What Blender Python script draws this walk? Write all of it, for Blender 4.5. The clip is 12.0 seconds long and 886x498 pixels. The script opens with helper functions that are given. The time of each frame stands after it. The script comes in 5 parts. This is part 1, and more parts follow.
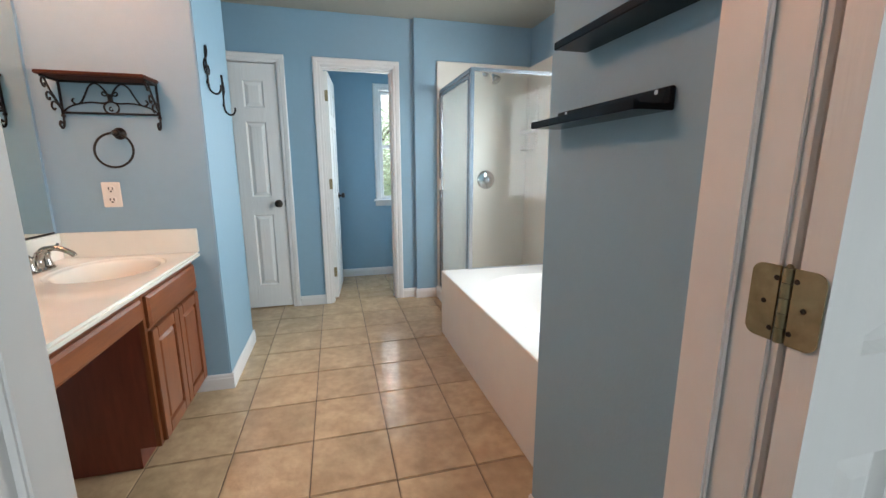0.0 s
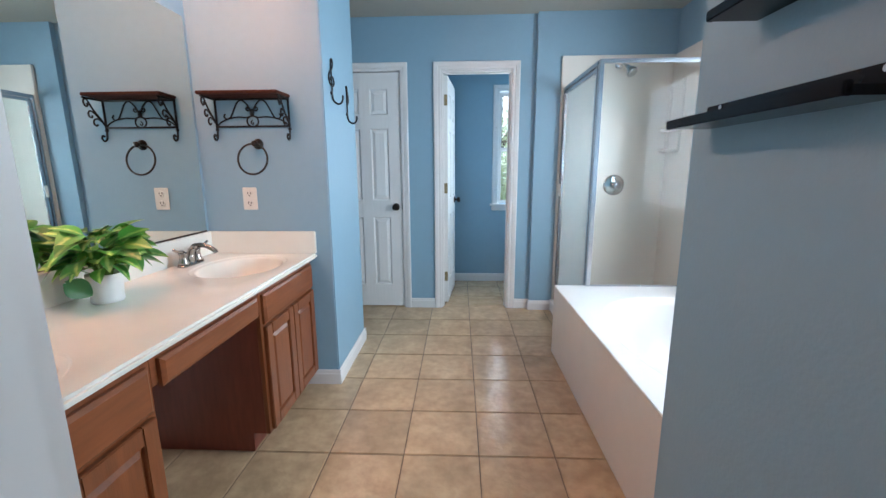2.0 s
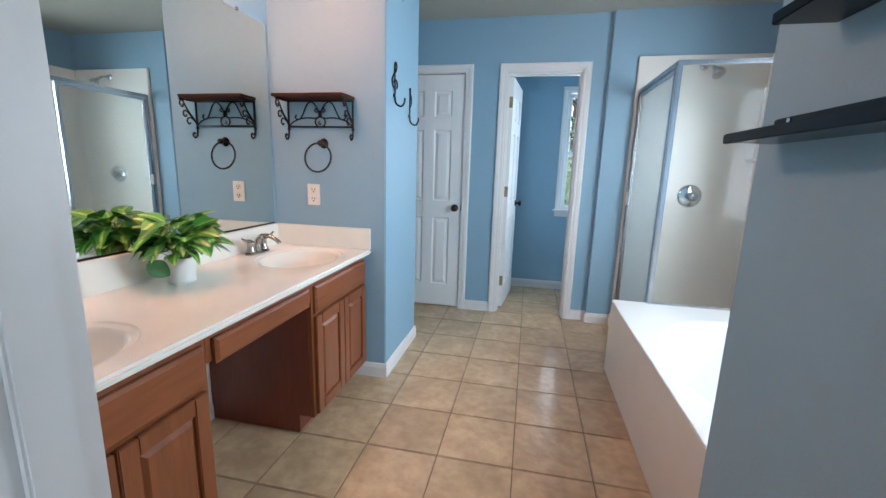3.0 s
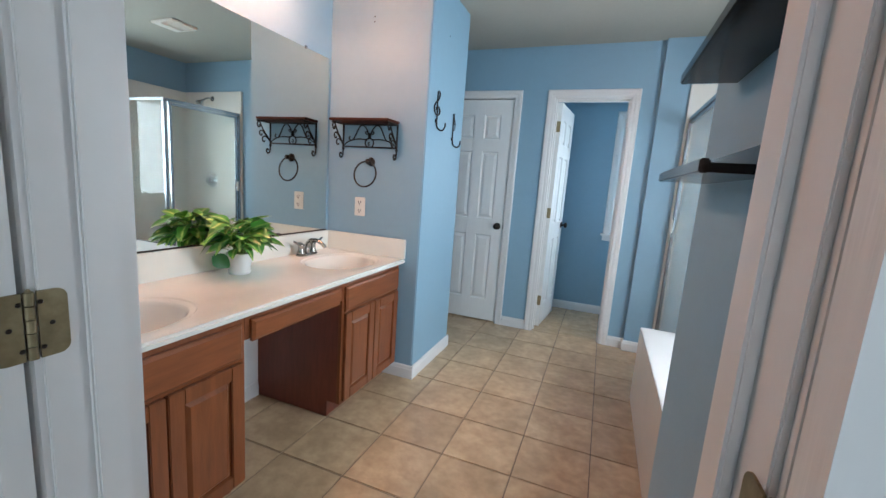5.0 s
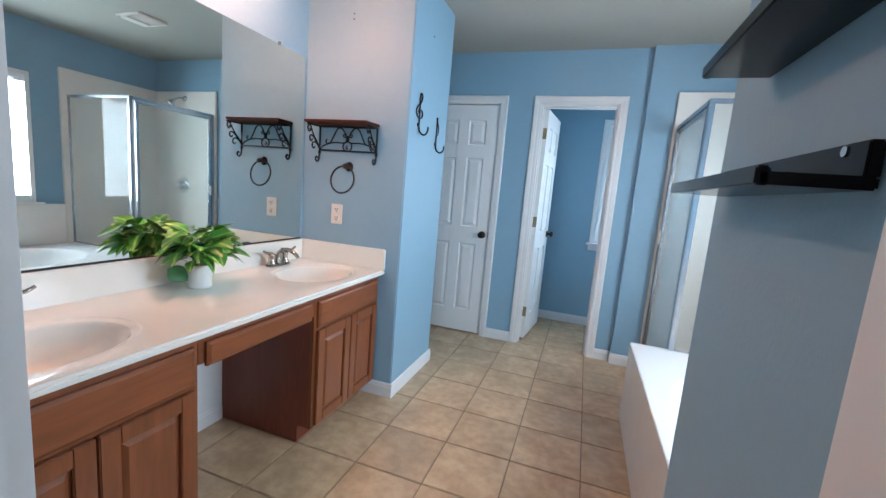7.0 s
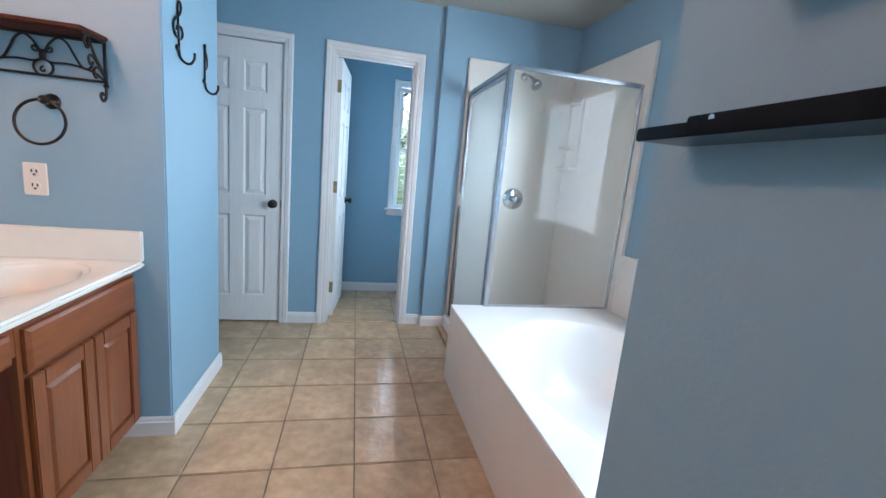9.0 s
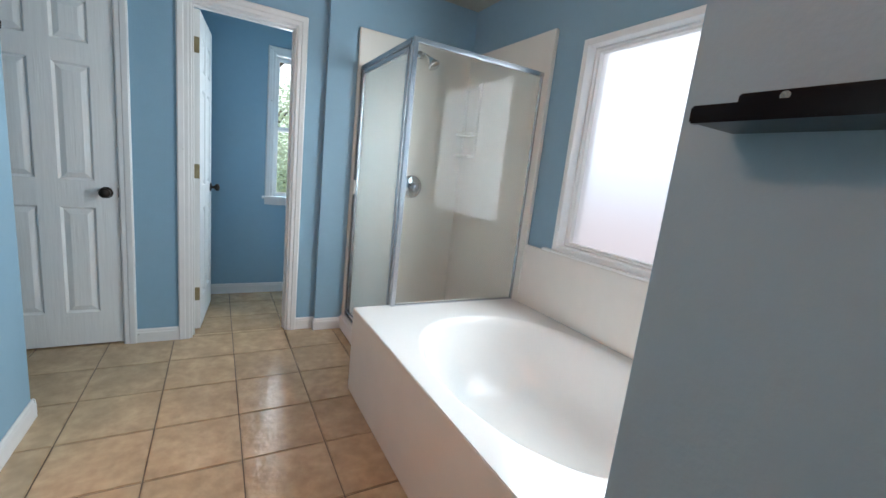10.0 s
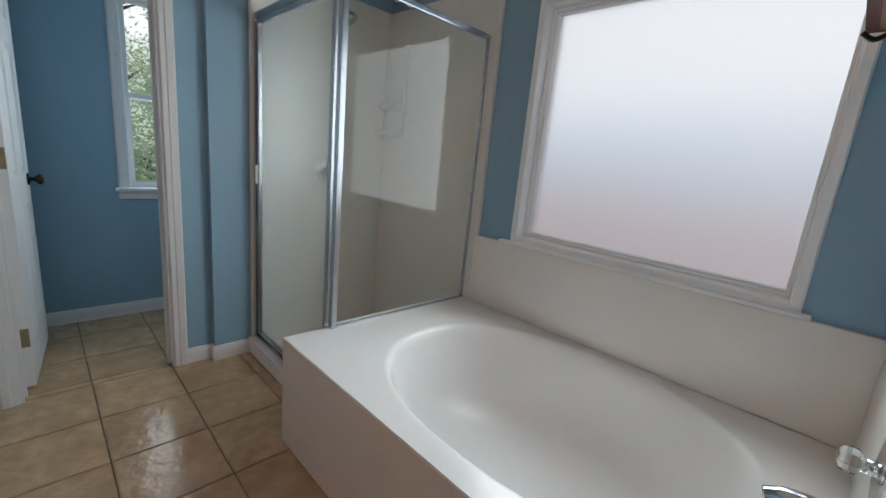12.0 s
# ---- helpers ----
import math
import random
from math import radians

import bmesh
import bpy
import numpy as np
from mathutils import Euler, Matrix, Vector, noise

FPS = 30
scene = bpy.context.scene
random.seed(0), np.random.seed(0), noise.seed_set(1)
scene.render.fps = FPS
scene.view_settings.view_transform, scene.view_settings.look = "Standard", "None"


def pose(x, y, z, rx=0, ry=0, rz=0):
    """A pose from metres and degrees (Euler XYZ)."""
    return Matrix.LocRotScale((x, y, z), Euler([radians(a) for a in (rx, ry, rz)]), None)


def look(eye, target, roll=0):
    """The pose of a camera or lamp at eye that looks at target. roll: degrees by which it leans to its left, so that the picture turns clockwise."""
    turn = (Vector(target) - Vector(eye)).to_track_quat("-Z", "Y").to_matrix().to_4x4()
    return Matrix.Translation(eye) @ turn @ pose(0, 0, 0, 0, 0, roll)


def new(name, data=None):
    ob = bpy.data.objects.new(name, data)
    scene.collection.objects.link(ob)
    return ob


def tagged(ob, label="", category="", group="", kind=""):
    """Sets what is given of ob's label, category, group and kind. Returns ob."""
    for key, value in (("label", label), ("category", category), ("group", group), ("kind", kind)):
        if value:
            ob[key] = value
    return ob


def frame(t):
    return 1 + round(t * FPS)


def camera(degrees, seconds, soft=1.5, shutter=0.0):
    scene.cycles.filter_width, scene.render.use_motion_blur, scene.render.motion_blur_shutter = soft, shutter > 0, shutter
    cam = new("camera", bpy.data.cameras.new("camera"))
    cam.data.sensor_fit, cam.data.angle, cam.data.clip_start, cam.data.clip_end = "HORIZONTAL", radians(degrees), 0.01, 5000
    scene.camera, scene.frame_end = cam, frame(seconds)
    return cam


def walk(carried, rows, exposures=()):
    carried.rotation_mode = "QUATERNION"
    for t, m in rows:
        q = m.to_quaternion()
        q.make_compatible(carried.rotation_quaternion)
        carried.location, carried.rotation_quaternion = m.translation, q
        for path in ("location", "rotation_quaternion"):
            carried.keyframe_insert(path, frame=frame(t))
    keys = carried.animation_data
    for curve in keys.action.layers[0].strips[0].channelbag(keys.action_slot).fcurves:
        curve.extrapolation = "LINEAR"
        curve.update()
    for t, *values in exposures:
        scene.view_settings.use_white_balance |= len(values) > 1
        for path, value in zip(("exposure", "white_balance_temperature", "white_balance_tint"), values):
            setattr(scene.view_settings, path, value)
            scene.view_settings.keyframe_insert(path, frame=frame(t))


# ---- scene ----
cam = camera(94.9, 12.0)
PATH = [
    (0, (0.091, 0.039, 1.202), (0.593, 1.936, 0.815), -0.1),
    (0.5, (0.142, 0.056, 1.207), (0.488, 1.988, 0.821), -0.3),
    (1, (0.161, 0.094, 1.212), (0.363, 2.046, 0.827), -0.5),
    (1.5, (0.165, 0.145, 1.225), (0.234, 2.106, 0.837), -0.5),
    (2, (0.185, 0.188, 1.226), (0.105, 2.151, 0.847), -0.3),
    (2.5, (0.21, 0.209, 1.23), (-0.033, 2.157, 0.851), 0.5),
    (3, (0.265, 0.205, 1.244), (-0.131, 2.128, 0.861), 1.7),
    (3.5, (0.329, 0.186, 1.24), (-0.192, 2.079, 0.859), 2.8),
    (5.5, (0.531, 0.094, 1.278), (-0.229, 1.921, 0.986), 4.4),
    (6, (0.516, 0.16, 1.278), (-0.29, 1.97, 1.007), 4.7),
    (6.5, (0.495, 0.201, 1.281), (-0.279, 2.025, 1.009), 5.1),
    (6.7, (0.491, 0.219, 1.282), (-0.241, 2.06, 1.007), 5.0),
    (8.5, (0.265, 0.358, 1.224), (0.409, 2.323, 0.88), 5.2),
    (9, (0.218, 0.54, 1.231), (0.654, 2.46, 0.879), 5.3),
    (9.5, (0.184, 0.664, 1.215), (0.903, 2.496, 0.856), 5.8),
    (10, (0.176, 0.809, 1.226), (1.149, 2.518, 0.862), 6.3),
    (10.5, (0.18, 0.91, 1.208), (1.325, 2.508, 0.842), 6.8),
    (11, (0.177, 1.067, 1.228), (1.444, 2.567, 0.85), 7.2),
    (11.5, (0.154, 1.197, 1.229), (1.499, 2.624, 0.834), 6.9),
    (12, (0.159, 1.329, 1.237), (1.556, 2.695, 0.809), 5.5),
]
EXPOSURES = [(0.0, 0.1, 6500, 10), (1.0, 0.1, 5950, 10), (2.5, 0.1, 5800, 10), (5.5, -0.07, 5950, 10), (6.0, -0.04, 5700, 10), (6.5, -0.01, 5650, 10), (8.5, 0.13, 5450, 10), (9.0, 0.12, 5550, 10), (9.5, 0.07, 6100, 10),
             (10.5, -0.3, 6200, 10), (11.5, -0.75, 6300, 10), (12.0, -0.98, 6350, 10)]
walk(cam, [(t, look(eye, target, roll)) for t, eye, target, roll in PATH], EXPOSURES)

# ---- world and large lights ----
world = bpy.data.worlds.new("sky")
scene.world = world
world.use_nodes = True
wn = world.node_tree.nodes
sky = wn.new("ShaderNodeTexSky")
sky.sky_type, sky.sun_disc = "NISHITA", False
sky.sun_elevation, sky.sun_rotation = radians(50), radians(200)
wn["Background"].inputs["Strength"].default_value = 0.15
world.node_tree.links.new(sky.outputs["Color"], wn["Background"].inputs["Color"])
sun_data = bpy.data.lights.new("sun", "SUN")
sun_data.energy, sun_data.angle, sun_data.color = 5.0, radians(4), (1.0, 0.96, 0.9)
sun = new("sun", sun_data)
sun.matrix_world = look((0, 0, 0), (0.26, 0.71, -0.9))

BACKDROP_STRENGTH = 1.9
BULB_STRENGTH = 96.0
BULB_COLOUR = (1.0, 0.44, 0.25)
DAYLIGHT = (0.88, 0.97, 1.0)


def window_lamp(name, place, target, width, height, power, spread=180, colour=DAYLIGHT):
    """The sky's light in a window's opening."""
    data = bpy.data.lights.new(name, "AREA")
    data.shape, data.size, data.size_y, data.energy, data.color, data.spread = "RECTANGLE", width, height, power, colour, radians(spread)
    new(name, data).matrix_world = look(place, target)


window_lamp("window_light", (1.8862, 2.03, 1.417), (0.0, 2.03, 1.417), 0.95, 0.98, 36.0, 160)
window_lamp("toilet_window_light", (0.88, 4.695, 1.45), (0.88, 0.0, 1.45), 0.48, 1.08, 15.0)
# Added fill: no bedroom window is known, its daylight comes through the doorway.
window_lamp("bedroom_daylight_fill", (1.3, -3.58, 1.45), (1.3, 0.0, 1.45), 2.5, 1.25, 42.0, 180, (0.80, 0.93, 1.0))


# ---- materials ----
def material(name, colour, rough=0.5, metal=0.0, grain=0.0, grain_size=40.0, stain=0.0, stain_size=3.0,
             bump=0.0, bump_size=120.0, vary=0.0, coat=0.0, stretch=(1, 1, 1), dark=None):
    """A surface with fine grain, broad stains, fine relief and, with vary, a tone of its own for each object."""
    m = bpy.data.materials.new(name)
    m.use_nodes = True
    n, l = m.node_tree.nodes, m.node_tree.links
    p = n["Principled BSDF"]
    p.inputs["Roughness"].default_value = rough
    p.inputs["Metallic"].default_value = metal
    p.inputs["Coat Weight"].default_value = coat
    p.inputs["Coat Roughness"].default_value = 0.1
    co = n.new("ShaderNodeTexCoord")
    mp = n.new("ShaderNodeMapping")
    mp.inputs["Scale"].default_value = stretch
    l.new(co.outputs["Object"], mp.inputs["Vector"])
    rgb = n.new("ShaderNodeRGB")
    rgb.outputs[0].default_value = (*colour, 1)
    out = rgb.outputs[0]
    shade = dark if dark else tuple(c * 0.55 for c in colour)

    def mixin(out, size, amount, detail, lo, hi):
        tex = n.new("ShaderNodeTexNoise")
        tex.inputs["Scale"].default_value, tex.inputs["Detail"].default_value = size, detail
        l.new(mp.outputs["Vector"], tex.inputs["Vector"])
        if vary:
            info = n.new("ShaderNodeObjectInfo")
            mul = n.new("ShaderNodeVectorMath")
            mul.operation = "MULTIPLY_ADD"
            mul.inputs[1].default_value = (1, 1, 1)
            scl = n.new("ShaderNodeMath")
            scl.operation, scl.inputs[1].default_value = "MULTIPLY", 37.0
            l.new(info.outputs["Random"], scl.inputs[0])
            l.new(mp.outputs["Vector"], mul.inputs[0])
            l.new(scl.outputs[0], mul.inputs[2])
            l.new(mul.outputs[0], tex.inputs["Vector"])
        ramp = n.new("ShaderNodeMapRange")
        ramp.inputs["From Min"].default_value, ramp.inputs["From Max"].default_value = lo, hi
        ramp.inputs["To Max"].default_value = amount
        l.new(tex.outputs["Fac"], ramp.inputs["Value"])
        mix = n.new("ShaderNodeMix")
        mix.data_type = "RGBA"
        mix.inputs["B"].default_value = (*shade, 1)
        l.new(out, mix.inputs["A"])
        l.new(ramp.outputs["Result"], mix.inputs["Factor"])
        return mix.outputs["Result"]

    if grain:
        out = mixin(out, grain_size, grain, 6, 0.35, 0.75)
    if stain:
        out = mixin(out, stain_size, stain, 4, 0.4, 0.75)
    if vary:
        info = n.new("ShaderNodeObjectInfo")
        hsv = n.new("ShaderNodeHueSaturation")
        mr = n.new("ShaderNodeMapRange")
        mr.inputs["To Min"].default_value, mr.inputs["To Max"].default_value = 1 - vary, 1 + vary
        l.new(info.outputs["Random"], mr.inputs["Value"])
        l.new(mr.outputs["Result"], hsv.inputs["Value"])
        l.new(out, hsv.inputs["Color"])
        out = hsv.outputs["Color"]
    l.new(out, p.inputs["Base Color"])
    if bump:
        tex = n.new("ShaderNodeTexNoise")
        tex.inputs["Scale"].default_value, tex.inputs["Detail"].default_value = bump_size, 3
        l.new(mp.outputs["Vector"], tex.inputs["Vector"])
        b = n.new("ShaderNodeBump")
        b.inputs["Strength"].default_value, b.inputs["Distance"].default_value = bump, 0.004
        l.new(tex.outputs["Fac"], b.inputs["Height"])
        l.new(b.outputs["Normal"], p.inputs["Normal"])
    return m


def glass_material(name, colour, rough):
    m = bpy.data.materials.new(name)
    m.use_nodes = True
    p = m.node_tree.nodes["Principled BSDF"]
    p.inputs["Base Color"].default_value = (*colour, 1)
    p.inputs["Transmission Weight"].default_value = 1.0
    p.inputs["Roughness"].default_value = rough
    p.inputs["IOR"].default_value = 1.47
    return m


def glow_material(name, colour, strength):
    m = bpy.data.materials.new(name)
    m.use_nodes = True
    p = m.node_tree.nodes["Principled BSDF"]
    p.inputs["Base Color"].default_value = (*colour, 1)
    p.inputs["Emission Color"].default_value = (*colour, 1)
    p.inputs["Emission Strength"].default_value = strength
    return m


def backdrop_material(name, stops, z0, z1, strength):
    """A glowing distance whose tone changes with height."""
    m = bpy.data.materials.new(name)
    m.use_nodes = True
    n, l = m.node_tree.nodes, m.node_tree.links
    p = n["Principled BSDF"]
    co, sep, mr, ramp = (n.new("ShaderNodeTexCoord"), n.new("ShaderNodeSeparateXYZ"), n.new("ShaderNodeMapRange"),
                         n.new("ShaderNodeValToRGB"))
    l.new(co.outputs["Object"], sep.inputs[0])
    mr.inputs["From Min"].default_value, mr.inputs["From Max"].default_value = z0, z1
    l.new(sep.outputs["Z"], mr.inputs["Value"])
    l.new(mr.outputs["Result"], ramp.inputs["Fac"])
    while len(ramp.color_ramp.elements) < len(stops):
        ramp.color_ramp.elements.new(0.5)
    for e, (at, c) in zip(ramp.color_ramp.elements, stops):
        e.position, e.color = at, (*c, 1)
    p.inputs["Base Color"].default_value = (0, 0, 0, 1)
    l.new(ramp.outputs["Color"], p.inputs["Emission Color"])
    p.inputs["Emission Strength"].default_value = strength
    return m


BLUE = material("blue_wall_paint", (0.252, 0.403, 0.516), 0.55, grain=0.06, grain_size=25, stain=0.05, stain_size=1.7,
                bump=0.14, bump_size=110)
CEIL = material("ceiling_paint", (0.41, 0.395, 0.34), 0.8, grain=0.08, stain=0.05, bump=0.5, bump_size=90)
BEIGE = material("beige_wall_paint", (0.60, 0.59, 0.57), 0.7, grain=0.05, stain=0.04, bump=0.3)
VINYL = material("white_vinyl", (0.88, 0.88, 0.87), 0.3, grain=0.03, grain_size=20, stain=0.05, stain_size=6)
WHITE = material("white_trim_paint", (0.76, 0.75, 0.74), 0.35, grain=0.07, grain_size=18, stain=0.11, stain_size=5, bump=0.08, bump_size=60)
wt = WHITE.node_tree
spots, spot_range, spot_mix = wt.nodes.new("ShaderNodeTexNoise"), wt.nodes.new("ShaderNodeMapRange"), wt.nodes.new("ShaderNodeMix")
spots.inputs["Scale"].default_value, spots.inputs["Detail"].default_value = 26, 2
spot_range.inputs["From Min"].default_value, spot_range.inputs["From Max"].default_value = 0.775, 0.80
spot_mix.data_type = "RGBA"
spot_mix.inputs["B"].default_value = (0.30, 0.27, 0.24, 1)
wt.links.new(spots.outputs["Fac"], spot_range.inputs["Value"])
wt.links.new(spot_range.outputs["Result"], spot_mix.inputs["Factor"])
wt.links.new([n for n in wt.nodes if n.type == "TEX_COORD"][0].outputs["Object"], spots.inputs["Vector"])
wt.links.new(wt.nodes["Principled BSDF"].inputs["Base Color"].links[0].from_socket, spot_mix.inputs["A"])
wt.links.new(spot_mix.outputs["Result"], wt.nodes["Principled BSDF"].inputs["Base Color"])
DOORWHITE = material("white_door_paint", (0.78, 0.78, 0.77), 0.38, grain=0.05, grain_size=30, stain=0.05, stain_size=3,
                     bump=0.38, bump_size=70, stretch=(1, 1, 0.07))
TILE = material("beige_floor_tile", (0.605, 0.432, 0.262), 0.175, grain=0.55, grain_size=20, stain=0.6, stain_size=5.5,
                bump=0.65, bump_size=26, vary=0.08, dark=(0.335, 0.225, 0.128))
GROUT = material("brown_grout", (0.16, 0.118, 0.085), 0.9, grain=0.4, grain_size=60, stain=0.3)
TUB = material("white_acrylic", (0.83, 0.82, 0.80), 0.21, grain=0.03, stain=0.03, bump=0.02, bump_size=30)
APRON = material("white_cultured_marble", (0.79, 0.76, 0.71), 0.22, grain=0.05, grain_size=12, stain=0.06, stain_size=4)
SURROUND = material("cream_shower_panel", (0.76, 0.745, 0.69), 0.25, grain=0.04, grain_size=10, stain=0.06, stain_size=3)
COUNTER = material("pale_cultured_marble", (0.80, 0.81, 0.75), 0.12, grain=0.06, grain_size=10, stain=0.06, stain_size=5)
WOOD = material("cherry_stained_wood", (0.255, 0.079, 0.0265), 0.36, grain=0.5, grain_size=14, stain=0.5, stain_size=4,
                bump=0.1, bump_size=60, stretch=(4, 4, 0.5), vary=0.08, dark=(0.11, 0.034, 0.012))
WOODH = material("cherry_stained_wood_level", (0.255, 0.079, 0.0265), 0.36, grain=0.5, grain_size=14, stain=0.5, stain_size=4,
                 bump=0.1, bump_size=60, stretch=(4, 0.5, 4), vary=0.08, dark=(0.11, 0.034, 0.012))
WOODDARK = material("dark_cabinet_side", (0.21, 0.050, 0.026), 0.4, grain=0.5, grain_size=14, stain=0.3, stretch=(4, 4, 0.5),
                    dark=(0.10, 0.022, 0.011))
CHROME = material("chrome", (0.75, 0.76, 0.78), 0.12, 1.0, grain=0.05)
ALU = material("bright_aluminium", (0.54, 0.565, 0.60), 0.26, 1.0, grain=0.12, grain_size=30, stain=0.1)
NICKEL = material("brushed_nickel", (0.55, 0.52, 0.49), 0.28, 1.0, grain=0.1)
SATIN = material("satin_nickel", (0.42, 0.40, 0.375), 0.16, 1.0, grain=0.1)
BRASS = material("antique_brass", (0.33, 0.28, 0.17), 0.5, 0.85, grain=0.5, grain_size=60, stain=0.5, stain_size=25,
                 bump=0.15, bump_size=90, dark=(0.16, 0.12, 0.06))
BRONZE = material("oil_rubbed_bronze", (0.035, 0.028, 0.024), 0.35, 0.8, grain=0.3, grain_size=40)
IRON = material("black_wrought_iron", (0.014, 0.012, 0.012), 0.5, 0.5, grain=0.4, grain_size=60, bump=0.2)
BLACK = material("black_gloss_lacquer", (0.006, 0.007, 0.010), 0.16, grain=0.2)
BLACK.node_tree.nodes["Principled BSDF"].inputs["Specular IOR Level"].default_value = 0.16
SHELFWOOD = material("stained_shelf_wood", (0.070, 0.022, 0.013), 0.6, grain=0.6, grain_size=14, stretch=(0.5, 6, 6), dark=(0.035, 0.011, 0.007))
PINE = material("knotty_pine_underside", (0.17, 0.112, 0.065), 0.85, grain=0.6, grain_size=9, stain=0.4, stain_size=6, stretch=(0.4, 3, 3))
for m in (SHELFWOOD, PINE):
    m.node_tree.nodes["Principled BSDF"].inputs["Specular IOR Level"].default_value = 0.12
PLASTIC = material("ivory_plastic", (0.76, 0.73, 0.67), 0.35, grain=0.03)
SLOT = material("dark_slot", (0.03, 0.03, 0.03), 0.6)
POTWHITE = material("white_ceramic", (0.78, 0.77, 0.75), 0.3, grain=0.05, bump=0.1, bump_size=30)
SOIL = material("dark_soil", (0.03, 0.022, 0.015), 0.95, grain=0.5, bump=0.8, bump_size=90)
GLASS = glass_material("clear_glass", (0.905, 0.935, 0.925), 0.0)
GLASS.node_tree.nodes["Principled BSDF"].inputs["IOR"].default_value = 1.205
HAZEGLASS = glass_material("hazed_door_glass", (0.91, 0.95, 0.935), 0.16)
PANE = glass_material("window_glass", (0.98, 0.99, 0.99), 0.0)
FROST = glass_material("frosted_glass", (0.95, 0.96, 0.97), 0.42)
ACRYL = glass_material("clear_acrylic", (0.97, 0.98, 0.98), 0.03)
MIRROR = material("mirror_silver", (0.78, 0.83, 0.80), 0.005, 1.0)
BULB = glow_material("lit_bulb", BULB_COLOUR, BULB_STRENGTH)

# ---- mesh helpers ----
ORIGIN = {}


def thing(name, x, y, z, label, category, group="", kind=""):
    """An Empty at a thing's base, to which its parts belong."""
    ob = new(name)
    ob.location = (x, y, z)
    ob.empty_display_size = 0.05
    ORIGIN[ob.name] = Vector((x, y, z))
    return tagged(ob, label, category, group, kind)


def part(name, bm, mat, parent=None, label="", smooth=False, kind=""):
    """Links a bmesh, given in world places, as one mesh object."""
    base = ORIGIN.get(parent.name, Vector()) if parent else Vector()
    bmesh.ops.transform(bm, matrix=Matrix.Translation(-base), verts=bm.verts)
    me = bpy.data.meshes.new(name)
    bmesh.ops.recalc_face_normals(bm, faces=bm.faces)
    for f in bm.faces:
        f.smooth = smooth
    bm.to_mesh(me)
    bm.free()
    for m in mat if isinstance(mat, (list, tuple)) else [mat]:
        me.materials.append(m)
    ob = new(name, me)
    if parent:
        ob.parent = parent
    ORIGIN[ob.name] = base
    return tagged(ob, label, kind=kind)


def box(x0, x1, y0, y1, z0, z1, bevel=0.0, bm=None, segments=2):
    own = bmesh.new()
    bmesh.ops.create_cube(own, size=1)
    m = Matrix.Translation(((x0 + x1) / 2, (y0 + y1) / 2, (z0 + z1) / 2)) @ Matrix.Diagonal((abs(x1 - x0), abs(y1 - y0), abs(z1 - z0), 1))
    bmesh.ops.transform(own, matrix=m, verts=own.verts)
    if bevel:
        bmesh.ops.bevel(own, geom=own.edges[:], offset=bevel, segments=segments, affect="EDGES", clamp_overlap=True)
    if bm is None:
        return own
    return join(bm, own)


def join(bm, other):
    me = bpy.data.meshes.new("tmp")
    other.to_mesh(me)
    other.free()
    bm.from_mesh(me)
    bpy.data.meshes.remove(me)
    return bm


def boxes(rows, bevel=0.0):
    bm = bmesh.new()
    for r in rows:
        box(*r, bevel=bevel, bm=bm)
    return bm


def cyl(centre, axis, r0, length, r1=None, n=24, bevel=0.0, bm=None):
    """A round bar or cone from centre along axis."""
    own = bmesh.new()
    bmesh.ops.create_cone(own, cap_ends=True, segments=n, radius1=r0, radius2=r0 if r1 is None else r1, depth=length)
    if bevel:
        rim = [e for e in own.edges if abs(e.verts[0].co.z - e.verts[1].co.z) < 1e-6]
        bmesh.ops.bevel(own, geom=rim, offset=bevel, segments=2, affect="EDGES")
    q = Vector(axis).normalized().to_track_quat("Z", "Y").to_matrix().to_4x4()
    m = Matrix.Translation(centre) @ q @ Matrix.Translation((0, 0, length / 2))
    bmesh.ops.transform(own, matrix=m, verts=own.verts)
    return own if bm is None else join(bm, own)


def lathe(profile, centre, axis=(0, 0, 1), n=32, bm=None):
    """A turned shape from (radius, height) pairs along the axis."""
    own = bmesh.new()
    q = Vector(axis).normalized().to_track_quat("Z", "Y").to_matrix().to_4x4()
    m = Matrix.Translation(centre) @ q
    rings = []
    for r, h in profile:
        if r < 1e-5:
            rings.append([own.verts.new(m @ Vector((0, 0, h)))])
        else:
            rings.append([own.verts.new(m @ Vector((r * math.cos(2 * math.pi * i / n), r * math.sin(2 * math.pi * i / n), h))) for i in range(n)])
    for a, b in zip(rings, rings[1:]):
        for i in range(n):
            j = (i + 1) % n
            if len(a) == 1 and len(b) == 1:
                continue
            if len(a) == 1:
                own.faces.new((a[0], b[i], b[j]))
            elif len(b) == 1:
                own.faces.new((a[i], a[j], b[0]))
            else:
                own.faces.new((a[i], a[j], b[j], b[i]))
    return own if bm is None else join(bm, own)


